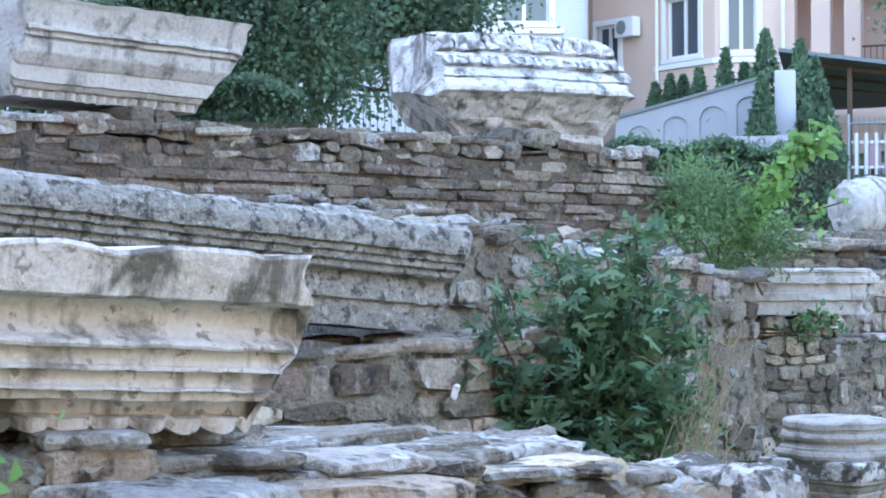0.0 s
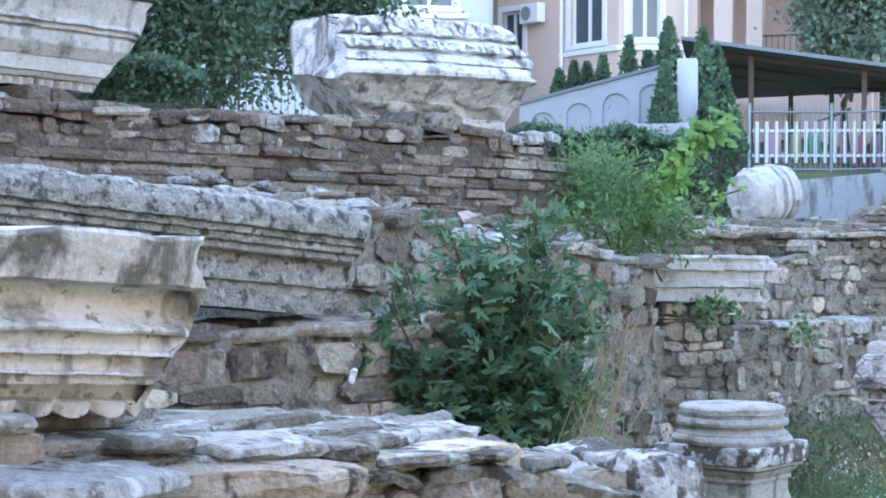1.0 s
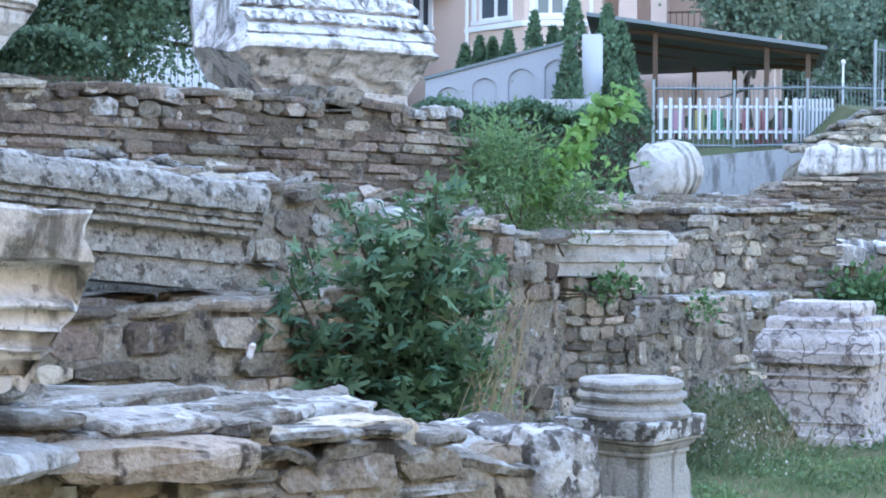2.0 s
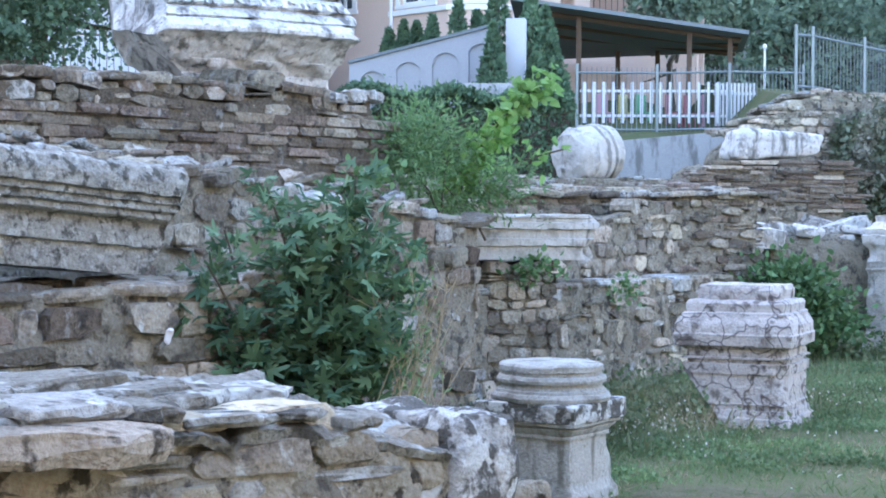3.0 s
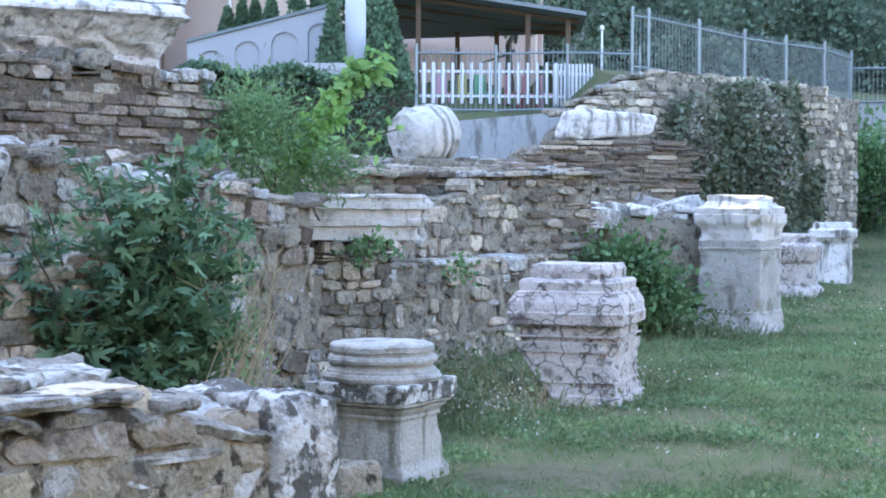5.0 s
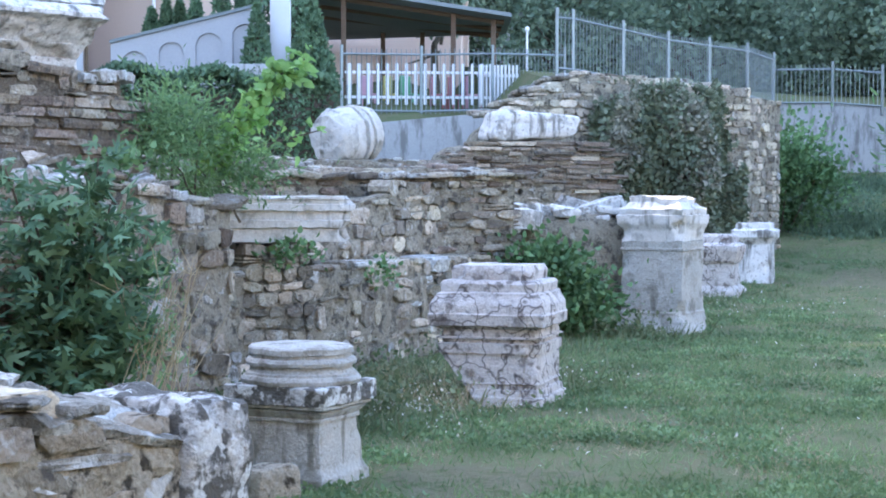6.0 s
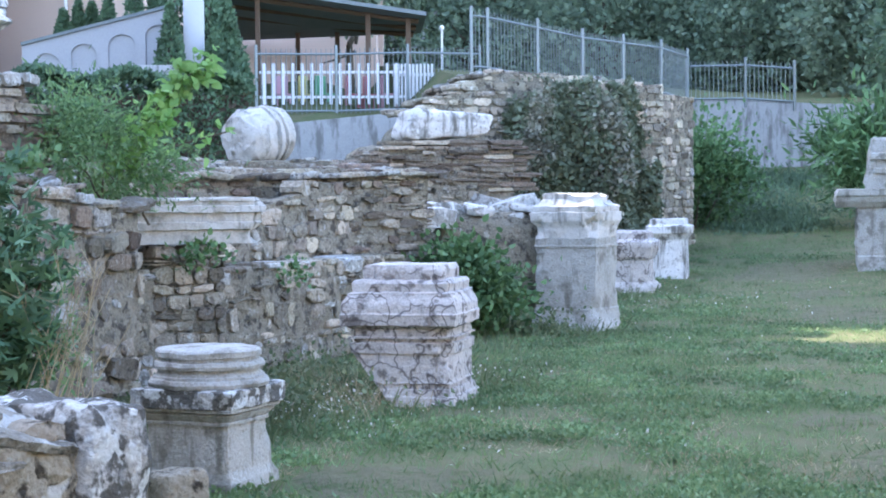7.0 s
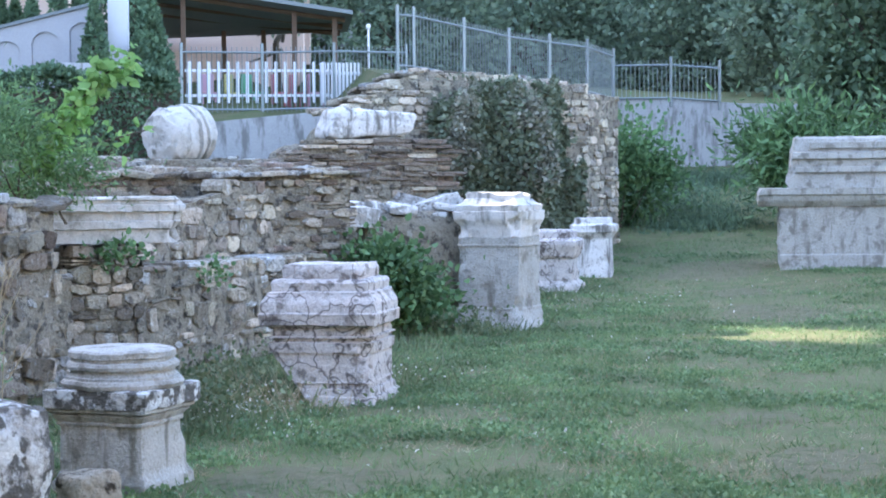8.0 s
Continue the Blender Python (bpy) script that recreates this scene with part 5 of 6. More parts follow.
thing("shelter_wall", pose(10.6, 46.4, 3.5, 0, 0, -14), "low tan wall at the back of the shelter", "wall", kind="structure", data=mesh_of(box(-1.8, 0.9, 0, 0.2, 0, 1.45, 0.02), "shelter_wall", PLASTER_PINK))
PLAY = {"green": (0.12, 0.33, 0.18), "red": (0.45, 0.14, 0.16), "yellow": (0.48, 0.42, 0.16), "pink": (0.52, 0.30, 0.34)}
for i, (cn, x, y, wd) in enumerate((("pink", 9.75, 41.6, 0.35), ("yellow", 10.3, 41.6, 0.25), ("green", 10.75, 41.4, 0.4), ("red", 11.4, 41.4, 0.35), ("pink", 12.2, 41.2, 0.4), ("red", 11.85, 41.5, 0.3))):
    c = PLAY[cn]
    pm = surface("plastic_" + cn, [c, tuple(a * 0.9 for a in c), c], 2, 20, 0.05, 0.4, 0.0)
    pb = thing("play_chair", pose(x, y, 3.35, 0, 0, 20 * i), cn + " plastic children's chair in the play yard", "chair", "play yard chairs")
    part("seat", box(-wd / 2, wd / 2, -wd / 2, wd / 2, 0.28, 0.33, 0.01), pm, pb)
    part("backrest", box(-wd / 2, wd / 2, wd / 2 - 0.04, wd / 2, 0.332, 0.75, 0.015), pm, pb)
    for sx in (-1, 1):
        for sy in (-1, 1):
            part("leg", box(sx * wd * 0.42 - 0.02, sx * wd * 0.42 + 0.02, sy * wd * 0.42 - 0.02, sy * wd * 0.42 + 0.02, 0, 0.28), pm, pb)
lp = thing("lamp_post", pose(13.45, 41.1, 3.4), "thin white lamp post behind the fence", "lamp post")
bm = bmesh.new()
stick(bm, (0, 0, 0), (0, 0, 1.75), 0.03, 0.025, 8)
part("pole", bm, PAINT_WHITE, lp)
part("lamp_head", rough_box(0.1, 0.1, 0.12, 3, 0, 1, 1, 0.9), PAINT_WHITE, lp, "", True, pose(0, 0, 1.75))

# ---- plants ----
def bush(name, centre, radii, n, size, shape, mat, seed, label, foot, clumps=16, spread=0.34, up=0.4, stems=7, category="bush", flat=0.45):
    rng = np.random.default_rng(seed)
    b = thing(name, pose(*foot), label, category)
    f = np.array(foot)
    pts = clump_points(rng, np.array(centre) - f, radii, n, clumps, spread)
    pts = pts[pts[:, 2] > -0.02]
    out = (pts - (np.array(centre) - f)) / np.array(radii)
    part("crown", foliage("crown", pts, mat, size, shape, up, rng, out=out * 0.8, flat=flat), None, b)
    if n < 200:
        stems = 0
    bm = bmesh.new()
    for i in range(stems):
        e = (np.array(centre) - f) + rng.normal(size=3) * np.array(radii) * 0.45
        limbs(rng, (rng.normal() * 0.06, rng.normal() * 0.06, -0.05), e, 0.008 + 0.01 * radii[2], 3, tuple(np.array(radii) * 0.25), bm)
    if stems:
        part("stem", bm, BARK, b)
    return b


def fig_bush(foot, shoots, n, seed, label, name="fig_bush"):
    """A fig: arching shoots from one root, each dressed in spreading hand-shaped leaves."""
    rng = np.random.default_rng(seed)
    b = thing(name, pose(*foot), label, "bush")
    pts, out = [], []
    for tx, ty, tz, wide, share in shoots:
        bm = bmesh.new()
        tip = np.array((tx, ty, tz)) - np.array(foot)
        mid = tip * 0.55 + np.array((0, 0, 0.16)) + rng.normal(size=3) * 0.03
        path = [2 * t * (1 - t) * mid + t * t * tip for t in np.linspace(0, 1, 7)]
        rings = [[bm.verts.new(Vector(p) + Vector((math.cos(a * 1.2566), math.sin(a * 1.2566), 0)) * (0.011 - 0.001 * k)) for a in range(5)] for k, p in enumerate(path)]
        for lo, hi in zip(rings, rings[1:]):
            for a in range(5):
                bm.faces.new((lo[a], lo[(a + 1) % 5], hi[(a + 1) % 5], hi[a]))
        bm.faces.new(rings[-1])
        bm.faces.new(rings[0][::-1])
        part("stem", bm, BARK, b)
        for i in range(int(n * share)):
            t = 0.28 + 0.75 * rng.random() ** 0.8
            c = 2 * t * (1 - t) * mid + t * t * tip
            o = rng.normal(size=3) * np.array((1, 0.8, 0.6))
            o /= np.linalg.norm(o)
            pts.append(c + o * wide * (0.25 + 0.75 * rng.random() ** 0.6))
            out.append(o * 1.2)
    part("crown", foliage("crown", pts, FIG, (0.05, 0.115), "fig", -0.25, rng, 0.35, out=np.array(out), flat=0.6), None, b)


fig_bush((0.84, 8.85, 0.35), [(0.60, 8.7, 1.42, 0.17, 1.0), (0.78, 8.75, 1.52, 0.17, 1.0), (0.98, 8.8, 1.42, 0.15, 1.0), (0.52, 8.7, 1.18, 0.16, 0.8), (1.05, 8.7, 1.15, 0.17, 0.9),
          (0.72, 8.6, 1.05, 0.20, 1.0), (0.95, 8.55, 0.90, 0.17, 0.9), (0.72, 8.6, 0.82, 0.16, 0.7), (1.08, 8.6, 0.82, 0.14, 0.6), (0.88, 8.6, 1.25, 0.18, 1.0), (0.80, 8.5, 0.66, 0.13, 0.5), (0.50, 8.7, 1.58, 0.09, 0.35), (0.92, 8.75, 1.64, 0.09, 0.35), (1.20, 8.7, 1.30, 0.09, 0.35)], 150, 1, "dark green fig bush growing from the rubble")
fig_bush((0.50, 8.7, 0.55), [(0.10, 8.5, 1.02, 0.10, 1.0), (0.22, 8.5, 1.22, 0.10, 1.0), (0.34, 8.5, 0.92, 0.10, 0.8), (0.30, 8.6, 1.38, 0.08, 0.6), (0.40, 8.5, 0.74, 0.10, 0.8)], 56, 2, "sparse fig shoots trailing in front of the wall", "low_fig")
bush("wall_shrub", (1.84, 13.0, 1.88), (0.34, 0.30, 0.36), 3100, (0.035, 0.075), "long", FEATHER, 3, "feathery green shrub hanging over the brick wall end", (1.9, 13.1, 1.35), 22, 0.40, -0.2, stems=4, flat=0.3)
bush("wall_shrub", (2.15, 13.2, 1.62), (0.42, 0.3, 0.20), 2000, (0.035, 0.075), "long", FEATHER, 4, "feathery green shrub spreading over the rubble", (2.2, 13.4, 1.30), 24, 0.42, -0.2, stems=3, flat=0.3)
bush("thicket", (6.14, 17.5, 0.56), (0.58, 0.42, 0.38), 5200, (0.05, 0.10), "oval", SHRUB, 5, "spreading green thicket between the pedestals", (6.2, 17.6, 0.0), 22, 0.38, 0.0)
bush("round_bush", (15.35, 31.6, 1.55), (1.1, 0.9, 1.0), 7000, (0.06, 0.12), "oval", SHRUB, 6, "round mid-green bush beside the ruin", (15.35, 31.6, 0.4), 20, 0.3)
bush("sumac_shrub", (18.4, 29.3, 2.05), (1.6, 1.2, 0.95), 7000, (0.12, 0.26), "long", SHRUB, 7, "spreading shrub with long drooping compound leaves", (18.4, 29.4, 0.4), 26, 0.32, -0.1)
bush("sumac_shrub", (20.2, 28.0, 2.3), (1.3, 1.1, 1.0), 5000, (0.12, 0.26), "long", SHRUB, 8, "spreading shrub with long drooping compound leaves", (20.2, 28.1, 0.4), 22, 0.32, -0.1)
bush("ledge_weed", (2.75, 13.75, 1.02), (0.25, 0.1, 0.1), 130, (0.03, 0.07), "oval", SHRUB, 9, "small green weed growing under the moulded block", (2.75, 13.85, 0.84), 8, 0.4)
bush("slope_weed", (1.25, 11.3, 1.68), (0.2, 0.15, 0.09), 160, (0.03, 0.07), "oval", SHRUB, 10, "light green weed on the rubble slope", (1.25, 11.35, 1.55), 8, 0.4)
bush("wall_weed", (3.7, 14.75, 0.82), (0.12, 0.06, 0.12), 90, (0.03, 0.06), "oval", SHRUB, 11, "small weed rooted in the rubble wall", (3.7, 14.8, 0.7), 6, 0.4)


def vine(name, path, n, size, seed, label):
    rng = np.random.default_rng(seed)
    v = thing(name, pose(*path[0]), label, "vine")
    o = Vector(path[0])
    bm = bmesh.new()
    pts = []
    for a, b in zip(path, path[1:]):
        a, b = Vector(a) - o, Vector(b) - o
        stick(bm, a, b, 0.008, 0.006, 5)
        for i in range(n):
            c = a.lerp(b, rng.random())
            pts.append([c.x + rng.normal() * 0.062, c.y + rng.normal() * 0.05, c.z + rng.normal() * 0.05])
    part("stem", bm, BARK, v)
    part("leaves", foliage("leaves", pts, VINE, size, "oval", -0.3, rng), None, v)


vine("climbing_vine", [(2.08, 13.1, 1.6), (2.2, 13.0, 1.9), (2.36, 13.0, 2.1), (2.52, 13.05, 2.28), (2.74, 13.1, 2.42)], 105, (0.05, 0.10), 21, "bright light green climbing vine shoot")
vine("climbing_vine", [(2.3, 13.4, 1.75), (2.6, 13.35, 1.84), (2.9, 13.4, 1.92)], 14, (0.06, 0.1), 22, "bright light green climbing vine shoot")

# dry stalks beside the fig bush
rng = np.random.default_rng(31)
dw = thing("dry_weed", pose(1.15, 8.5, 0.45), "tan dry weed stalks standing beside the fig bush", "weed")
bm = bmesh.new()
for i in range(22):
    a = Vector((rng.normal() * 0.10, rng.normal() * 0.05, 0))
    b = a + Vector((rng.normal() * 0.16 + 0.03, rng.normal() * 0.08, rng.uniform(0.35, 0.75)))
    stick(bm, a, b, 0.003, 0.0015, 4)
    for k in range(4):
        c = a.lerp(b, rng.uniform(0.4, 1))
        stick(bm, c, c + Vector((rng.normal() * 0.07, rng.normal() * 0.05, rng.uniform(0.04, 0.13))), 0.002, 0.001, 4)
part("stalk", bm, DRY, dw)


bush("lanky_weed", (1.16, 8.55, 0.82), (0.13, 0.08, 0.30), 240, (0.025, 0.06), "long", FEATHER, 33, "lanky pale green weed among the dry stalks", (1.12, 8.6, 0.4), 14, 0.5, 0.2, stems=0, category="weed")


def tree(name, foot, crown, radii, n, size, mat, seed, label, trunk=0.18, clumps=40, spread=0.24, shape="quad", up=0.0):
    rng = np.random.default_rng(seed)
    t = thing(name, pose(*foot), label, "tree")
    f = np.array(foot)
    c = np.array(crown) - f
    part("trunk", limbs(rng, (0, 0, -0.3), tuple(c * 0.9), trunk, 14, tuple(np.array(radii) * 0.4)), BARK, t)
    pts = clump_points(rng, c, radii, n, clumps, spread, 0.45)
    part("crown", foliage("crown", pts, mat, size, shape, up, rng, out=(pts - c) / np.array(radii)), None, t)
    return t


tree("shade_tree", (-2.9, 24.5, 2.0), (-2.7, 24.0, 5.0), (2.1, 1.6, 2.1), 52000, (0.05, 0.11), TREE, 41, "large dark leafy tree behind the brick wall")
tree("shade_tree", (-2.6, 26.6, 2.0), (-0.85, 26.3, 5.75), (1.75, 1.4, 1.7), 44000, (0.05, 0.11), TREE, 42, "large dark leafy tree behind the brick wall")


def conifer(foot, height, r, seed, n=1500):
    rng = np.random.default_rng(seed)
    t = thing("thuja", pose(*foot), "narrow dark green columnar conifer", "tree", "garden conifers")
    z = rng.random(n) ** 1.5
    a = rng.random(n) * 2 * math.pi
    rr = r * (1 - z) ** 0.9 * (0.75 + 0.35 * rng.random(n)) + 0.02
    pts = np.stack([np.cos(a) * rr, np.sin(a) * rr, 0.05 + z * height * 0.97], 1)
    bm = bmesh.new()
    stick(bm, (0, 0, -0.1), (0, 0, height * 0.9), r * 0.3, 0.01, 6)
    part("trunk", bm, BARK, t)
    part("crown", foliage("crown", pts, CONIFER, (0.07, 0.15), "quad", 1.6, rng, out=np.stack([np.cos(a), np.sin(a), 0 * a], 1) * 0.5), None, t)


for i, (x, y, z, hh, r) in enumerate(((7.4, 42.2, 4.0, 2.75, 0.34), (8.15, 42.0, 4.0, 2.5, 0.32), (8.5, 42.1, 4.0, 2.1, 0.3), (6.8, 44.3, 4.6, 1.95, 0.25), (7.25, 44.2, 4.6, 1.6, 0.22), (6.3, 45.2, 5.0, 1.15, 0.16), (5.95, 45.5, 5.0, 1.0, 0.15), (5.65, 45.7, 5.0, 1.05, 0.15), (5.3, 45.9, 5.0, 0.85, 0.14), (7.1, 41.0, 4.0, 1.6, 0.22), (8.0, 40.7, 3.6, 1.3, 0.22))):
    conifer((x, y, z), hh, r * (1.9 if r > 0.29 else 1.5), 60 + i, 2600 if r > 0.29 else 1500)


def hedge(name, p, q, z0, z1, thick, n, seed, label, mat=CONIFER, size=(0.07, 0.14)):
    rng = np.random.default_rng(seed)
    h = thing(name, pose(p[0], p[1], z0), label, "hedge")
    d = np.array([q[0] - p[0], q[1] - p[1]])
    nrm = np.array([d[1], -d[0]]) / np.linalg.norm(d)
    u = rng.random(n)
    w_ = rng.normal(size=n) * 0.12 + thick * rng.choice([1.0, 0.2, -1.0, 0.7], n)
    hh = (z1 - z0) * np.where(rng.random(n) < 0.35, 1.0, rng.random(n)) + rng.normal(size=n) * 0.05
    hh *= 1 + 0.05 * np.sin(u * 17)
    pts = np.stack([u * d[0] + nrm[0] * w_, u * d[1] + nrm[1] * w_, hh], 1)
    part("leaves", foliage("leaves", pts, mat, size, "quad", 0.3, rng), None, h)
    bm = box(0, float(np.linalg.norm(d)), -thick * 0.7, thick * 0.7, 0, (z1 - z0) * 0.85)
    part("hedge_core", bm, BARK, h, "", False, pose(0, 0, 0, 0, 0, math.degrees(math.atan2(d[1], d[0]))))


hedge("hedge", (3.3, 36.6), (8.0, 37.3), 1.6, 3.72, 0.4, 17000, 71, "dense dark green clipped hedge below the garden wall")


hedge("undergrowth", (-6.0, 21.0), (-1.75, 22.2), 1.2, 3.5, 0.5, 22000, 72, "dark leafy undergrowth below the shade tree", TREE, (0.05, 0.10))


def ivy(m, x0, x1, z0, z1, n, seed, label):
    rng = np.random.default_rng(seed)
    h = thing("ivy", m, label, "ivy")
    u, v = rng.random(n), rng.random(n) ** 0.9
    lump = np.array([noise.noise(Vector((a * 4.2, b * 4.2, 5.0))) for a, b in zip(u, v)])
    rag = np.array([noise.noise(Vector((a * 9, b * 9, seed))) for a, b in zip(u, v)])
    lo = x0 - 0.45 + 0.6 * v ** 1.4
    hi = x1 + 0.32 - 0.5 * v ** 2.5
    edge = np.minimum(np.minimum(u, 1 - u) * 2.2, np.minimum(1 - v, v + 0.12) * 2.6)
    keep = edge + rag * 0.45 + 0.10 * rng.random(n) > 0.05
    bul = np.clip(np.sin(np.pi * u) * (0.35 + 0.65 * np.sin(np.pi * np.clip(v * 0.9 + 0.05, 0, 1))) + lump * 0.55, 0.0, 1.2)
    pts = np.stack([lo + (hi - lo) * u, -0.05 - 0.75 * bul * (0.75 + 0.4 * rng.random(n)), z0 + (z1 - z0) * v + 0.05 * np.sin(u * 14)], 1)
    dusty = keep & (lump + 0.5 * rag + 0.25 * rng.normal(size=n) > 0.22) & (np.abs(u - 0.42) < 0.34)
    part("leaves", foliage("leaves", pts[keep & ~dusty], IVY, (0.045, 0.095), "oval", -0.3, rng), None, h)
    part("dry_leaves", foliage("dry_leaves", pts[dusty], IVY_DRY, (0.03, 0.075), "oval", -0.3, rng), None, h, "dusty grey-green withered leaves")
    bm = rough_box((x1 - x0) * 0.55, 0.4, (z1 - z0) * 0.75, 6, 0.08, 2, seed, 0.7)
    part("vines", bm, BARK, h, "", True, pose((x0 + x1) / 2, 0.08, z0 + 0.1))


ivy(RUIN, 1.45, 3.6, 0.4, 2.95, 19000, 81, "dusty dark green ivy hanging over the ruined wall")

# trees behind the fences
FAR = [(16.5, 60, 7.0, 4.0, 2.6, 3.6), (25.5, 60, 7.0, 4.5, 2.6, 4.0), (34.0, 57, 7.0, 4.5, 2.6, 4.2), (14.5, 52, 6.0, 3.4, 2.6, 3.2), (18.5, 54, 6.4, 3.4, 2.6, 3.4), (23.0, 54, 6.0, 3.4, 2.6, 3.6), (27.5, 52, 6.5, 3.2, 2.6, 3.6), (31.5, 50, 6.5, 3.2, 2.6, 3.6), (27.0, 45, 6.0, 1.9, 1.7, 3.0)]
for i, (x, y, z, rx, ry, rz) in enumerate(FAR):
    tree("garden_tree", (x, y, 4.0), (x, y, z), (rx, ry, rz), 14000, (0.13, 0.26), TREE_HAZY, 90 + i, "leafy green garden tree behind the fence", 0.15, 46, 0.22)
for i, (x, y, z) in enumerate(((20.5, 68, 8.0), (29.5, 68, 8.0), (38.5, 66, 8.0), (33.5, 64, 6.5), (24.5, 64, 6.0))):
    tree("garden_tree", (x, y, 4.0), (x, y, z), (4.8, 2.6, 4.4), 16000, (0.2, 0.4), TREE_HAZY, 130 + i, "tall leafy tree further back behind the gardens", 0.2, 60, 0.24)
tree("garden_tree", (12.75, 46.4, 4.0), (12.9, 46.3, 7.7), (1.5, 1.0, 1.5), 9000, (0.10, 0.22), TREE_HAZY, 108, "leafy green garden tree beside the loggia", 0.12, 30, 0.24)
for i, (x, y, z, r, rz) in enumerate(((22.5, 34.5, 5.0, 1.5, 3.2), (24.5, 32.5, 5.0, 1.6, 3.4))):
    tree("ivy_clad_tree", (x, y, 1.2), (x, y, z), (r, r, rz), 9000, (0.12, 0.24), TREE, 110 + i, "tall tree wrapped in hanging ivy", 0.25, 40, 0.25, up=-0.6)

# ---- lawn ----
WORN = ((2.9, 9.15, 0.8), (5.6, 8.6, 0.8), (10.8, 18.3, 1.1), (11.9, 20.8, 0.9), (13.2, 24.0, 1.5), (6.2, 10.4, 0.7), (4.0, 9.7, 0.5), (7.6, 13.4, 0.7), (9.6, 15.6, 0.8), (6.0, 9.6, 1.1), (7.8, 11.9, 1.0), (12.3, 21.8, 1.6), (3.4, 9.2, 0.8), (11.3, 19.6, 1.0))


def lawn():
    rng = np.random.default_rng(5)
    n = 500000
    s = 7.6 + 38 * rng.random(n) ** 1.9
    w_ = np.maximum(-0.46 * s, -4.5) + rng.random(n) * (np.minimum(0.46 * s, 4.5) + 0.12 * s)
    x, y = s * VX + w_ * VY, s * VY - w_ * VX
    g = np.array([noise.noise(Vector((a * 0.55, b * 0.55, 3.0))) + 0.7 * noise.noise(Vector((a * 2.3, b * 2.3, 7.0))) for a, b in zip(x, y)])
    cover = np.clip(0.68 + g * 1.5, 0.16, 1.0)
    for bx, by, br in WORN:
        d = np.hypot((x - bx) * 0.8, y - by) / br
        cover = np.minimum(cover, np.clip((d - 0.25) * 0.75 + g * 0.9, 0.10, 1.0))
    keep = rng.random(n) < cover
    x, y, g = x[keep], y[keep], g[keep]
    z = np.array([ground_z(a, b) for a, b in zip(x, y)]) - 0.005
    return tagged(new("grass", foliage("grass", np.stack([x, y, z], 1), GRASS, (0.02, 0.08), "blade", 0.7, rng, 0.3)), "short uneven green grass", "grass", kind="stuff")


lawn()


def lawn_clumps(n, per, seed):
    """Low leafy clumps that break up the lawn."""
    rng = np.random.default_rng(seed)
    s = 8.0 + 22 * rng.random(n) ** 1.6
    w_ = np.maximum(-0.40 * s, -3.6) + rng.random(n) * (np.minimum(0.40 * s, 3.6) + 0.12 * s)
    x, y = s * VX + w_ * VY, s * VY - w_ * VX
    ok = np.array([noise.noise(Vector((a * 0.8, b * 0.8, 3.0))) + 0.6 * noise.noise(Vector((a * 2.3, b * 2.3, 7.0))) > -0.12 for a, b in zip(x, y)])
    for bx, by, br in WORN:
        ok &= np.hypot((x - bx) * 0.8, y - by) > br * 0.85
    x, y = np.repeat(x[ok], per), np.repeat(y[ok], per)
    r = np.repeat(rng.uniform(0.03, 0.13, ok.sum()), per)
    x, y = x + rng.normal(size=len(x)) * r, y + rng.normal(size=len(x)) * r
    z = np.array([ground_z(a, b) for a, b in zip(x, y)]) + 0.035 * rng.random(len(x))
    tagged(new("clover", foliage("clover", np.stack([x, y, z], 1), CLOVER, (0.014, 0.036), "oval", 0.2, rng, 0.3, flat=0.4)), "low leafy clover clumps in the grass", "grass", kind="stuff")


lawn_clumps(3600, 34, 44)


def soil_patch(cx, cy, rx, ry, turn, seed):
    bm = bmesh.new()
    ring0 = None
    mid = bm.verts.new((cx, cy, ground_z(cx, cy) + 0.012))
    for f in (0.35, 0.7, 1.0):
        ring = []
        for k in range(28):
            a = 2 * math.pi * k / 28
            r = f * (1 + 0.45 * noise.noise(Vector((math.cos(a) * 1.6, math.sin(a) * 1.6, seed))))
            x = cx + math.cos(turn) * math.cos(a) * rx * r - math.sin(turn) * math.sin(a) * ry * r
            y = cy + math.sin(turn) * math.cos(a) * rx * r + math.cos(turn) * math.sin(a) * ry * r
            ring.append(bm.verts.new((x, y, ground_z(x, y) + ((0.012, 0.012, 0.004)[(f > 0.5) + (f > 0.8)] if f < 1 else -0.012))))
        for k in range(28):
            if ring0 is None:
                bm.faces.new((mid, ring[k], ring[(k + 1) % 28]))
            else:
                bm.faces.new((ring0[k], ring[k], ring[(k + 1) % 28], ring0[(k + 1) % 28]))
        ring0 = ring
    tagged(new("bare_soil", mesh_of(bm, "bare_soil", SOIL)), "worn bare brown soil in the lawn", "ground", kind="structure")


for q, (cx, cy, rx, ry) in enumerate(((2.9, 9.15, 0.7, 0.5), (5.6, 8.6, 0.8, 0.4), (10.8, 18.3, 1.3, 0.7), (11.9, 20.8, 0.8, 0.4), (13.2, 24.0, 2.2, 0.9), (6.2, 10.4, 0.5, 0.35))):
    soil_patch(cx, cy, rx, ry, 0.9, q * 3.3)
rng = np.random.default_rng(16)
_s = 7.6 + 34 * rng.random(110000) ** 1.8
_w = -0.42 * _s + rng.random(110000) * 0.54 * _s
_p = np.stack([_s * VX + _w * VY, _s * VY - _w * VX], 1)
_p = _p[np.array([noise.noise(Vector((a * 0.4, b * 0.4, 9.0))) + 0.35 * noise.noise(Vector((a * 3, b * 3, 2.0))) > -0.06 for a, b in _p])]
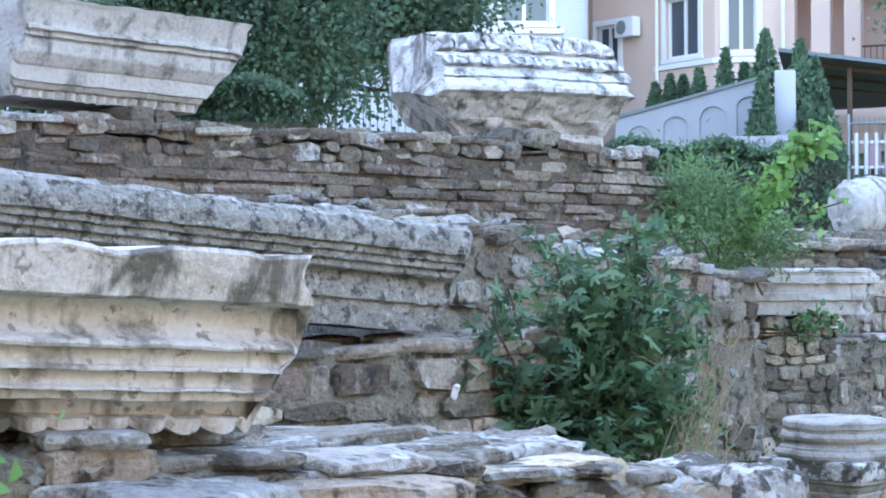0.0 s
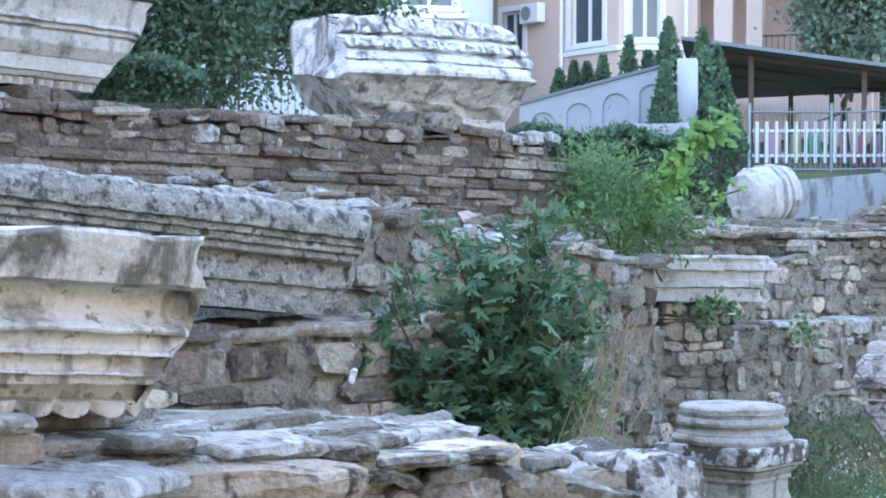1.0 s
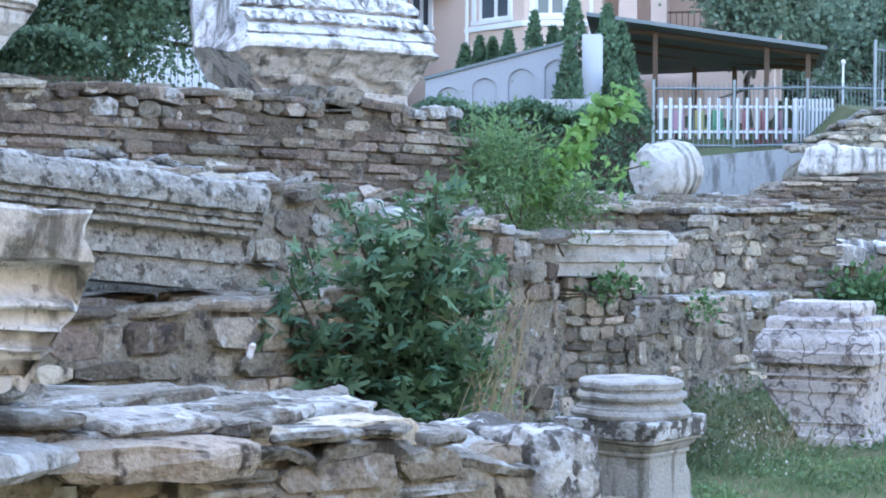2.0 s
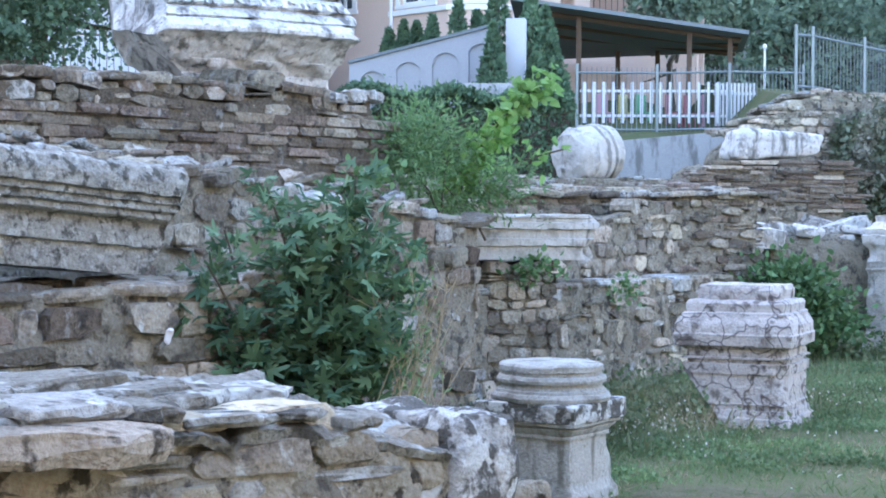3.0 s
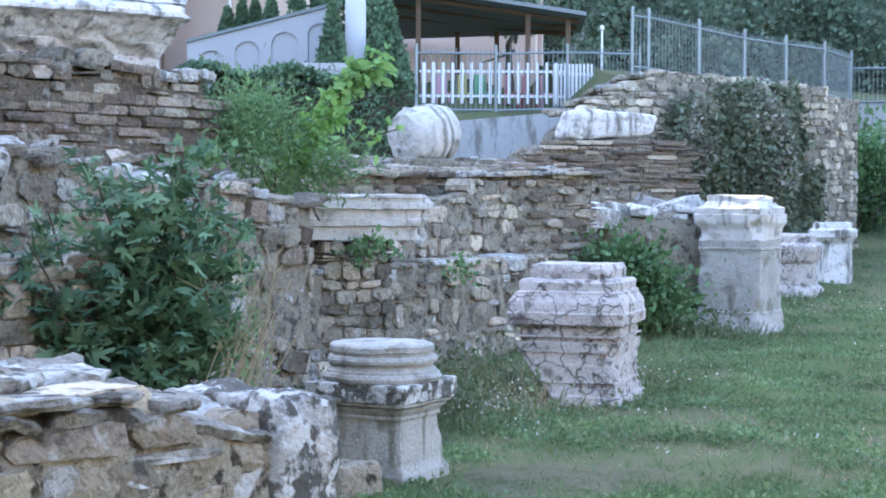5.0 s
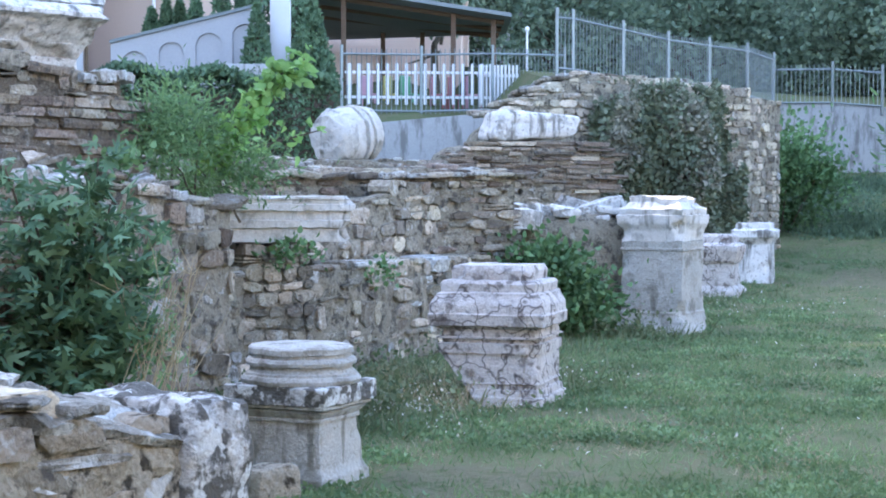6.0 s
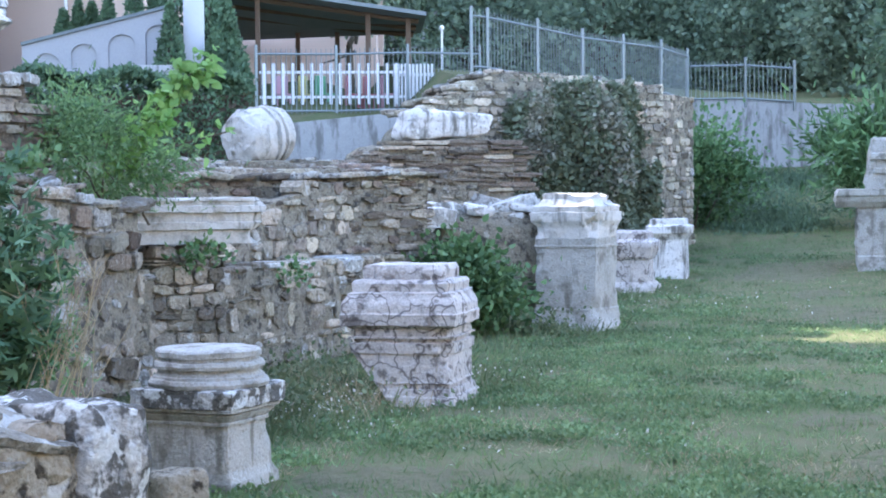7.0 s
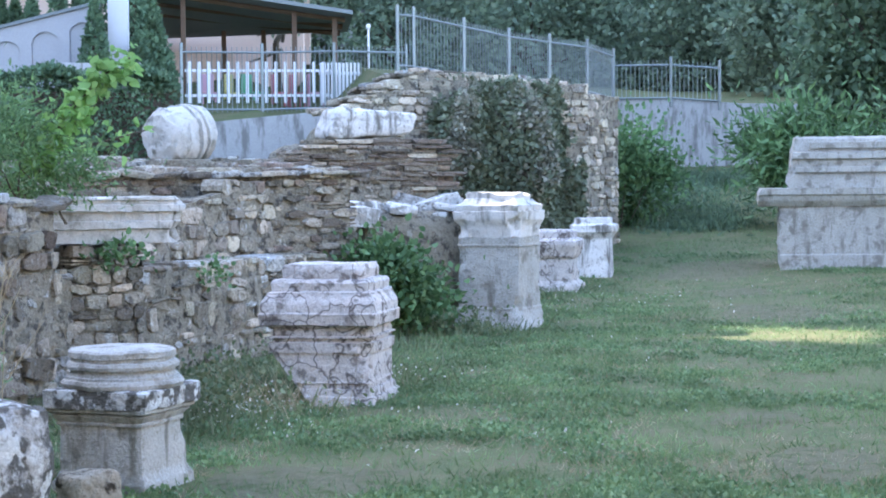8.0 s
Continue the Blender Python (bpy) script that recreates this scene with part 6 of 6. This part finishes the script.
tagged(new("dry_grass", foliage("dry_grass", np.array([(a, b, ground_z(a, b) - 0.004) for a, b in _p]), DRY, (0.015, 0.06), "blade", 0.3, rng, 0.3)), "dry straw-coloured grass among the green", "grass", kind="stuff")
rng = np.random.default_rng(6)
def tufts(n, around, spread, size, mat, shape, name, label, tall=0.0):
    pts = []
    for i in range(n):
        cx, cy, r = around[i % len(around)]
        a, d = rng.random() * 6.283, r * abs(rng.normal()) * spread
        x, y = cx + math.cos(a) * d, cy + math.sin(a) * d
        pts.append((x, y, ground_z(x, y) - 0.01 + tall * rng.random() ** 1.5))
    return tagged(new(name, foliage(name, pts, mat, size, shape, 1.2, rng, 0.3)), label, "grass", kind="stuff")


tufts(8500, [(3.2, 12.9, 1.0), (3.9, 13.4, 0.8), (4.6, 14.2, 0.9), (2.7, 11.6, 0.8), (5.6, 16.2, 0.9), (7.0, 17.6, 0.7), (9.4, 22.0, 0.9)], 0.75, (0.05, 0.19), WEED, "blade", "tall_weeds", "taller rank grass and weeds at the foot of the stones")
tufts(620, [(3.4, 12.0, 0.9), (2.9, 11.6, 0.8), (4.7, 13.6, 0.7), (9.5, 20.5, 2.0), (3.3, 12.2, 0.6)], 0.7, (0.01, 0.026), FLOWER, "oval", "seed_heads", "pale dry seed heads among the weeds", 0.16)
tufts(90, [(6.0, 13.0, 3.0), (8.0, 16.5, 3.0), (4.6, 10.2, 2.0), (11.0, 20.5, 2.5)], 0.7, (0.015, 0.035), FLOWER, "oval", "lawn_flowers", "scattered white clover heads and dry leaves in the lawn", 0.04)
tufts(3200, [(2.9, 11.6, 0.6), (2.6, 12.6, 0.6), (3.2, 12.9, 0.6), (3.5, 13.6, 0.5), (2.9, 11.9, 0.6), (4.3, 14.6, 0.6), (6.9, 17.2, 0.5), (2.9, 12.2, 0.4)], 0.7, (0.02, 0.05), WEED, "oval", "leafy_weeds", "low leafy weeds between the wall and the pedestals", 0.28)
tufts(900, [(2.7, 12.4, 0.7), (3.4, 13.2, 0.7), (3.6, 12.2, 0.5)], 0.7, (0.15, 0.4), DRY, "straw", "dry_stalks", "dry weed stalks between the wall and the pedestals")
tufts(16000, [(15.5, 33.5, 1.6), (17.2, 33.0, 1.8), (18.0, 36.0, 2.0), (19.5, 38.5, 1.6), (16.5, 30.5, 0.8), (21.0, 38.0, 1.6)], 0.7, (0.05, 0.18), TREE, "long", "rough_undergrowth", "rank dark green growth on the rising ground", 0.12)
scrap = rough_box(0.03, 0.015, 0.06, 3, 0.012, 20, 2, 0.5)
thing("paper_scrap", pose(0.04, 7.98, 0.91, 10, 15, 0), "small crumpled white paper scrap caught in the weeds", "litter", data=mesh_of(scrap, "paper_scrap", PAINT_WHITE))
rgs = np.random.default_rng(77)
gl = thing("bright_weed", pose(-0.95, 3.72, 0.95), "bright green weed sprouting beside the cornice block", "weed")
tagged(gl, kind="stuff")
part("leaf_clump", foliage("leaf_clump", rgs.normal(size=(26, 3)) * np.array((0.05, 0.03, 0.07)) + np.array((0, 0, 0.15)), VINE, (0.04, 0.09), "oval", 0.2, rgs), None, gl)
bm = bmesh.new()
stick(bm, (0, 0, 0), (0.01, 0.0, 0.2), 0.004, 0.002, 5)
part("stem", bm, BARK, gl)
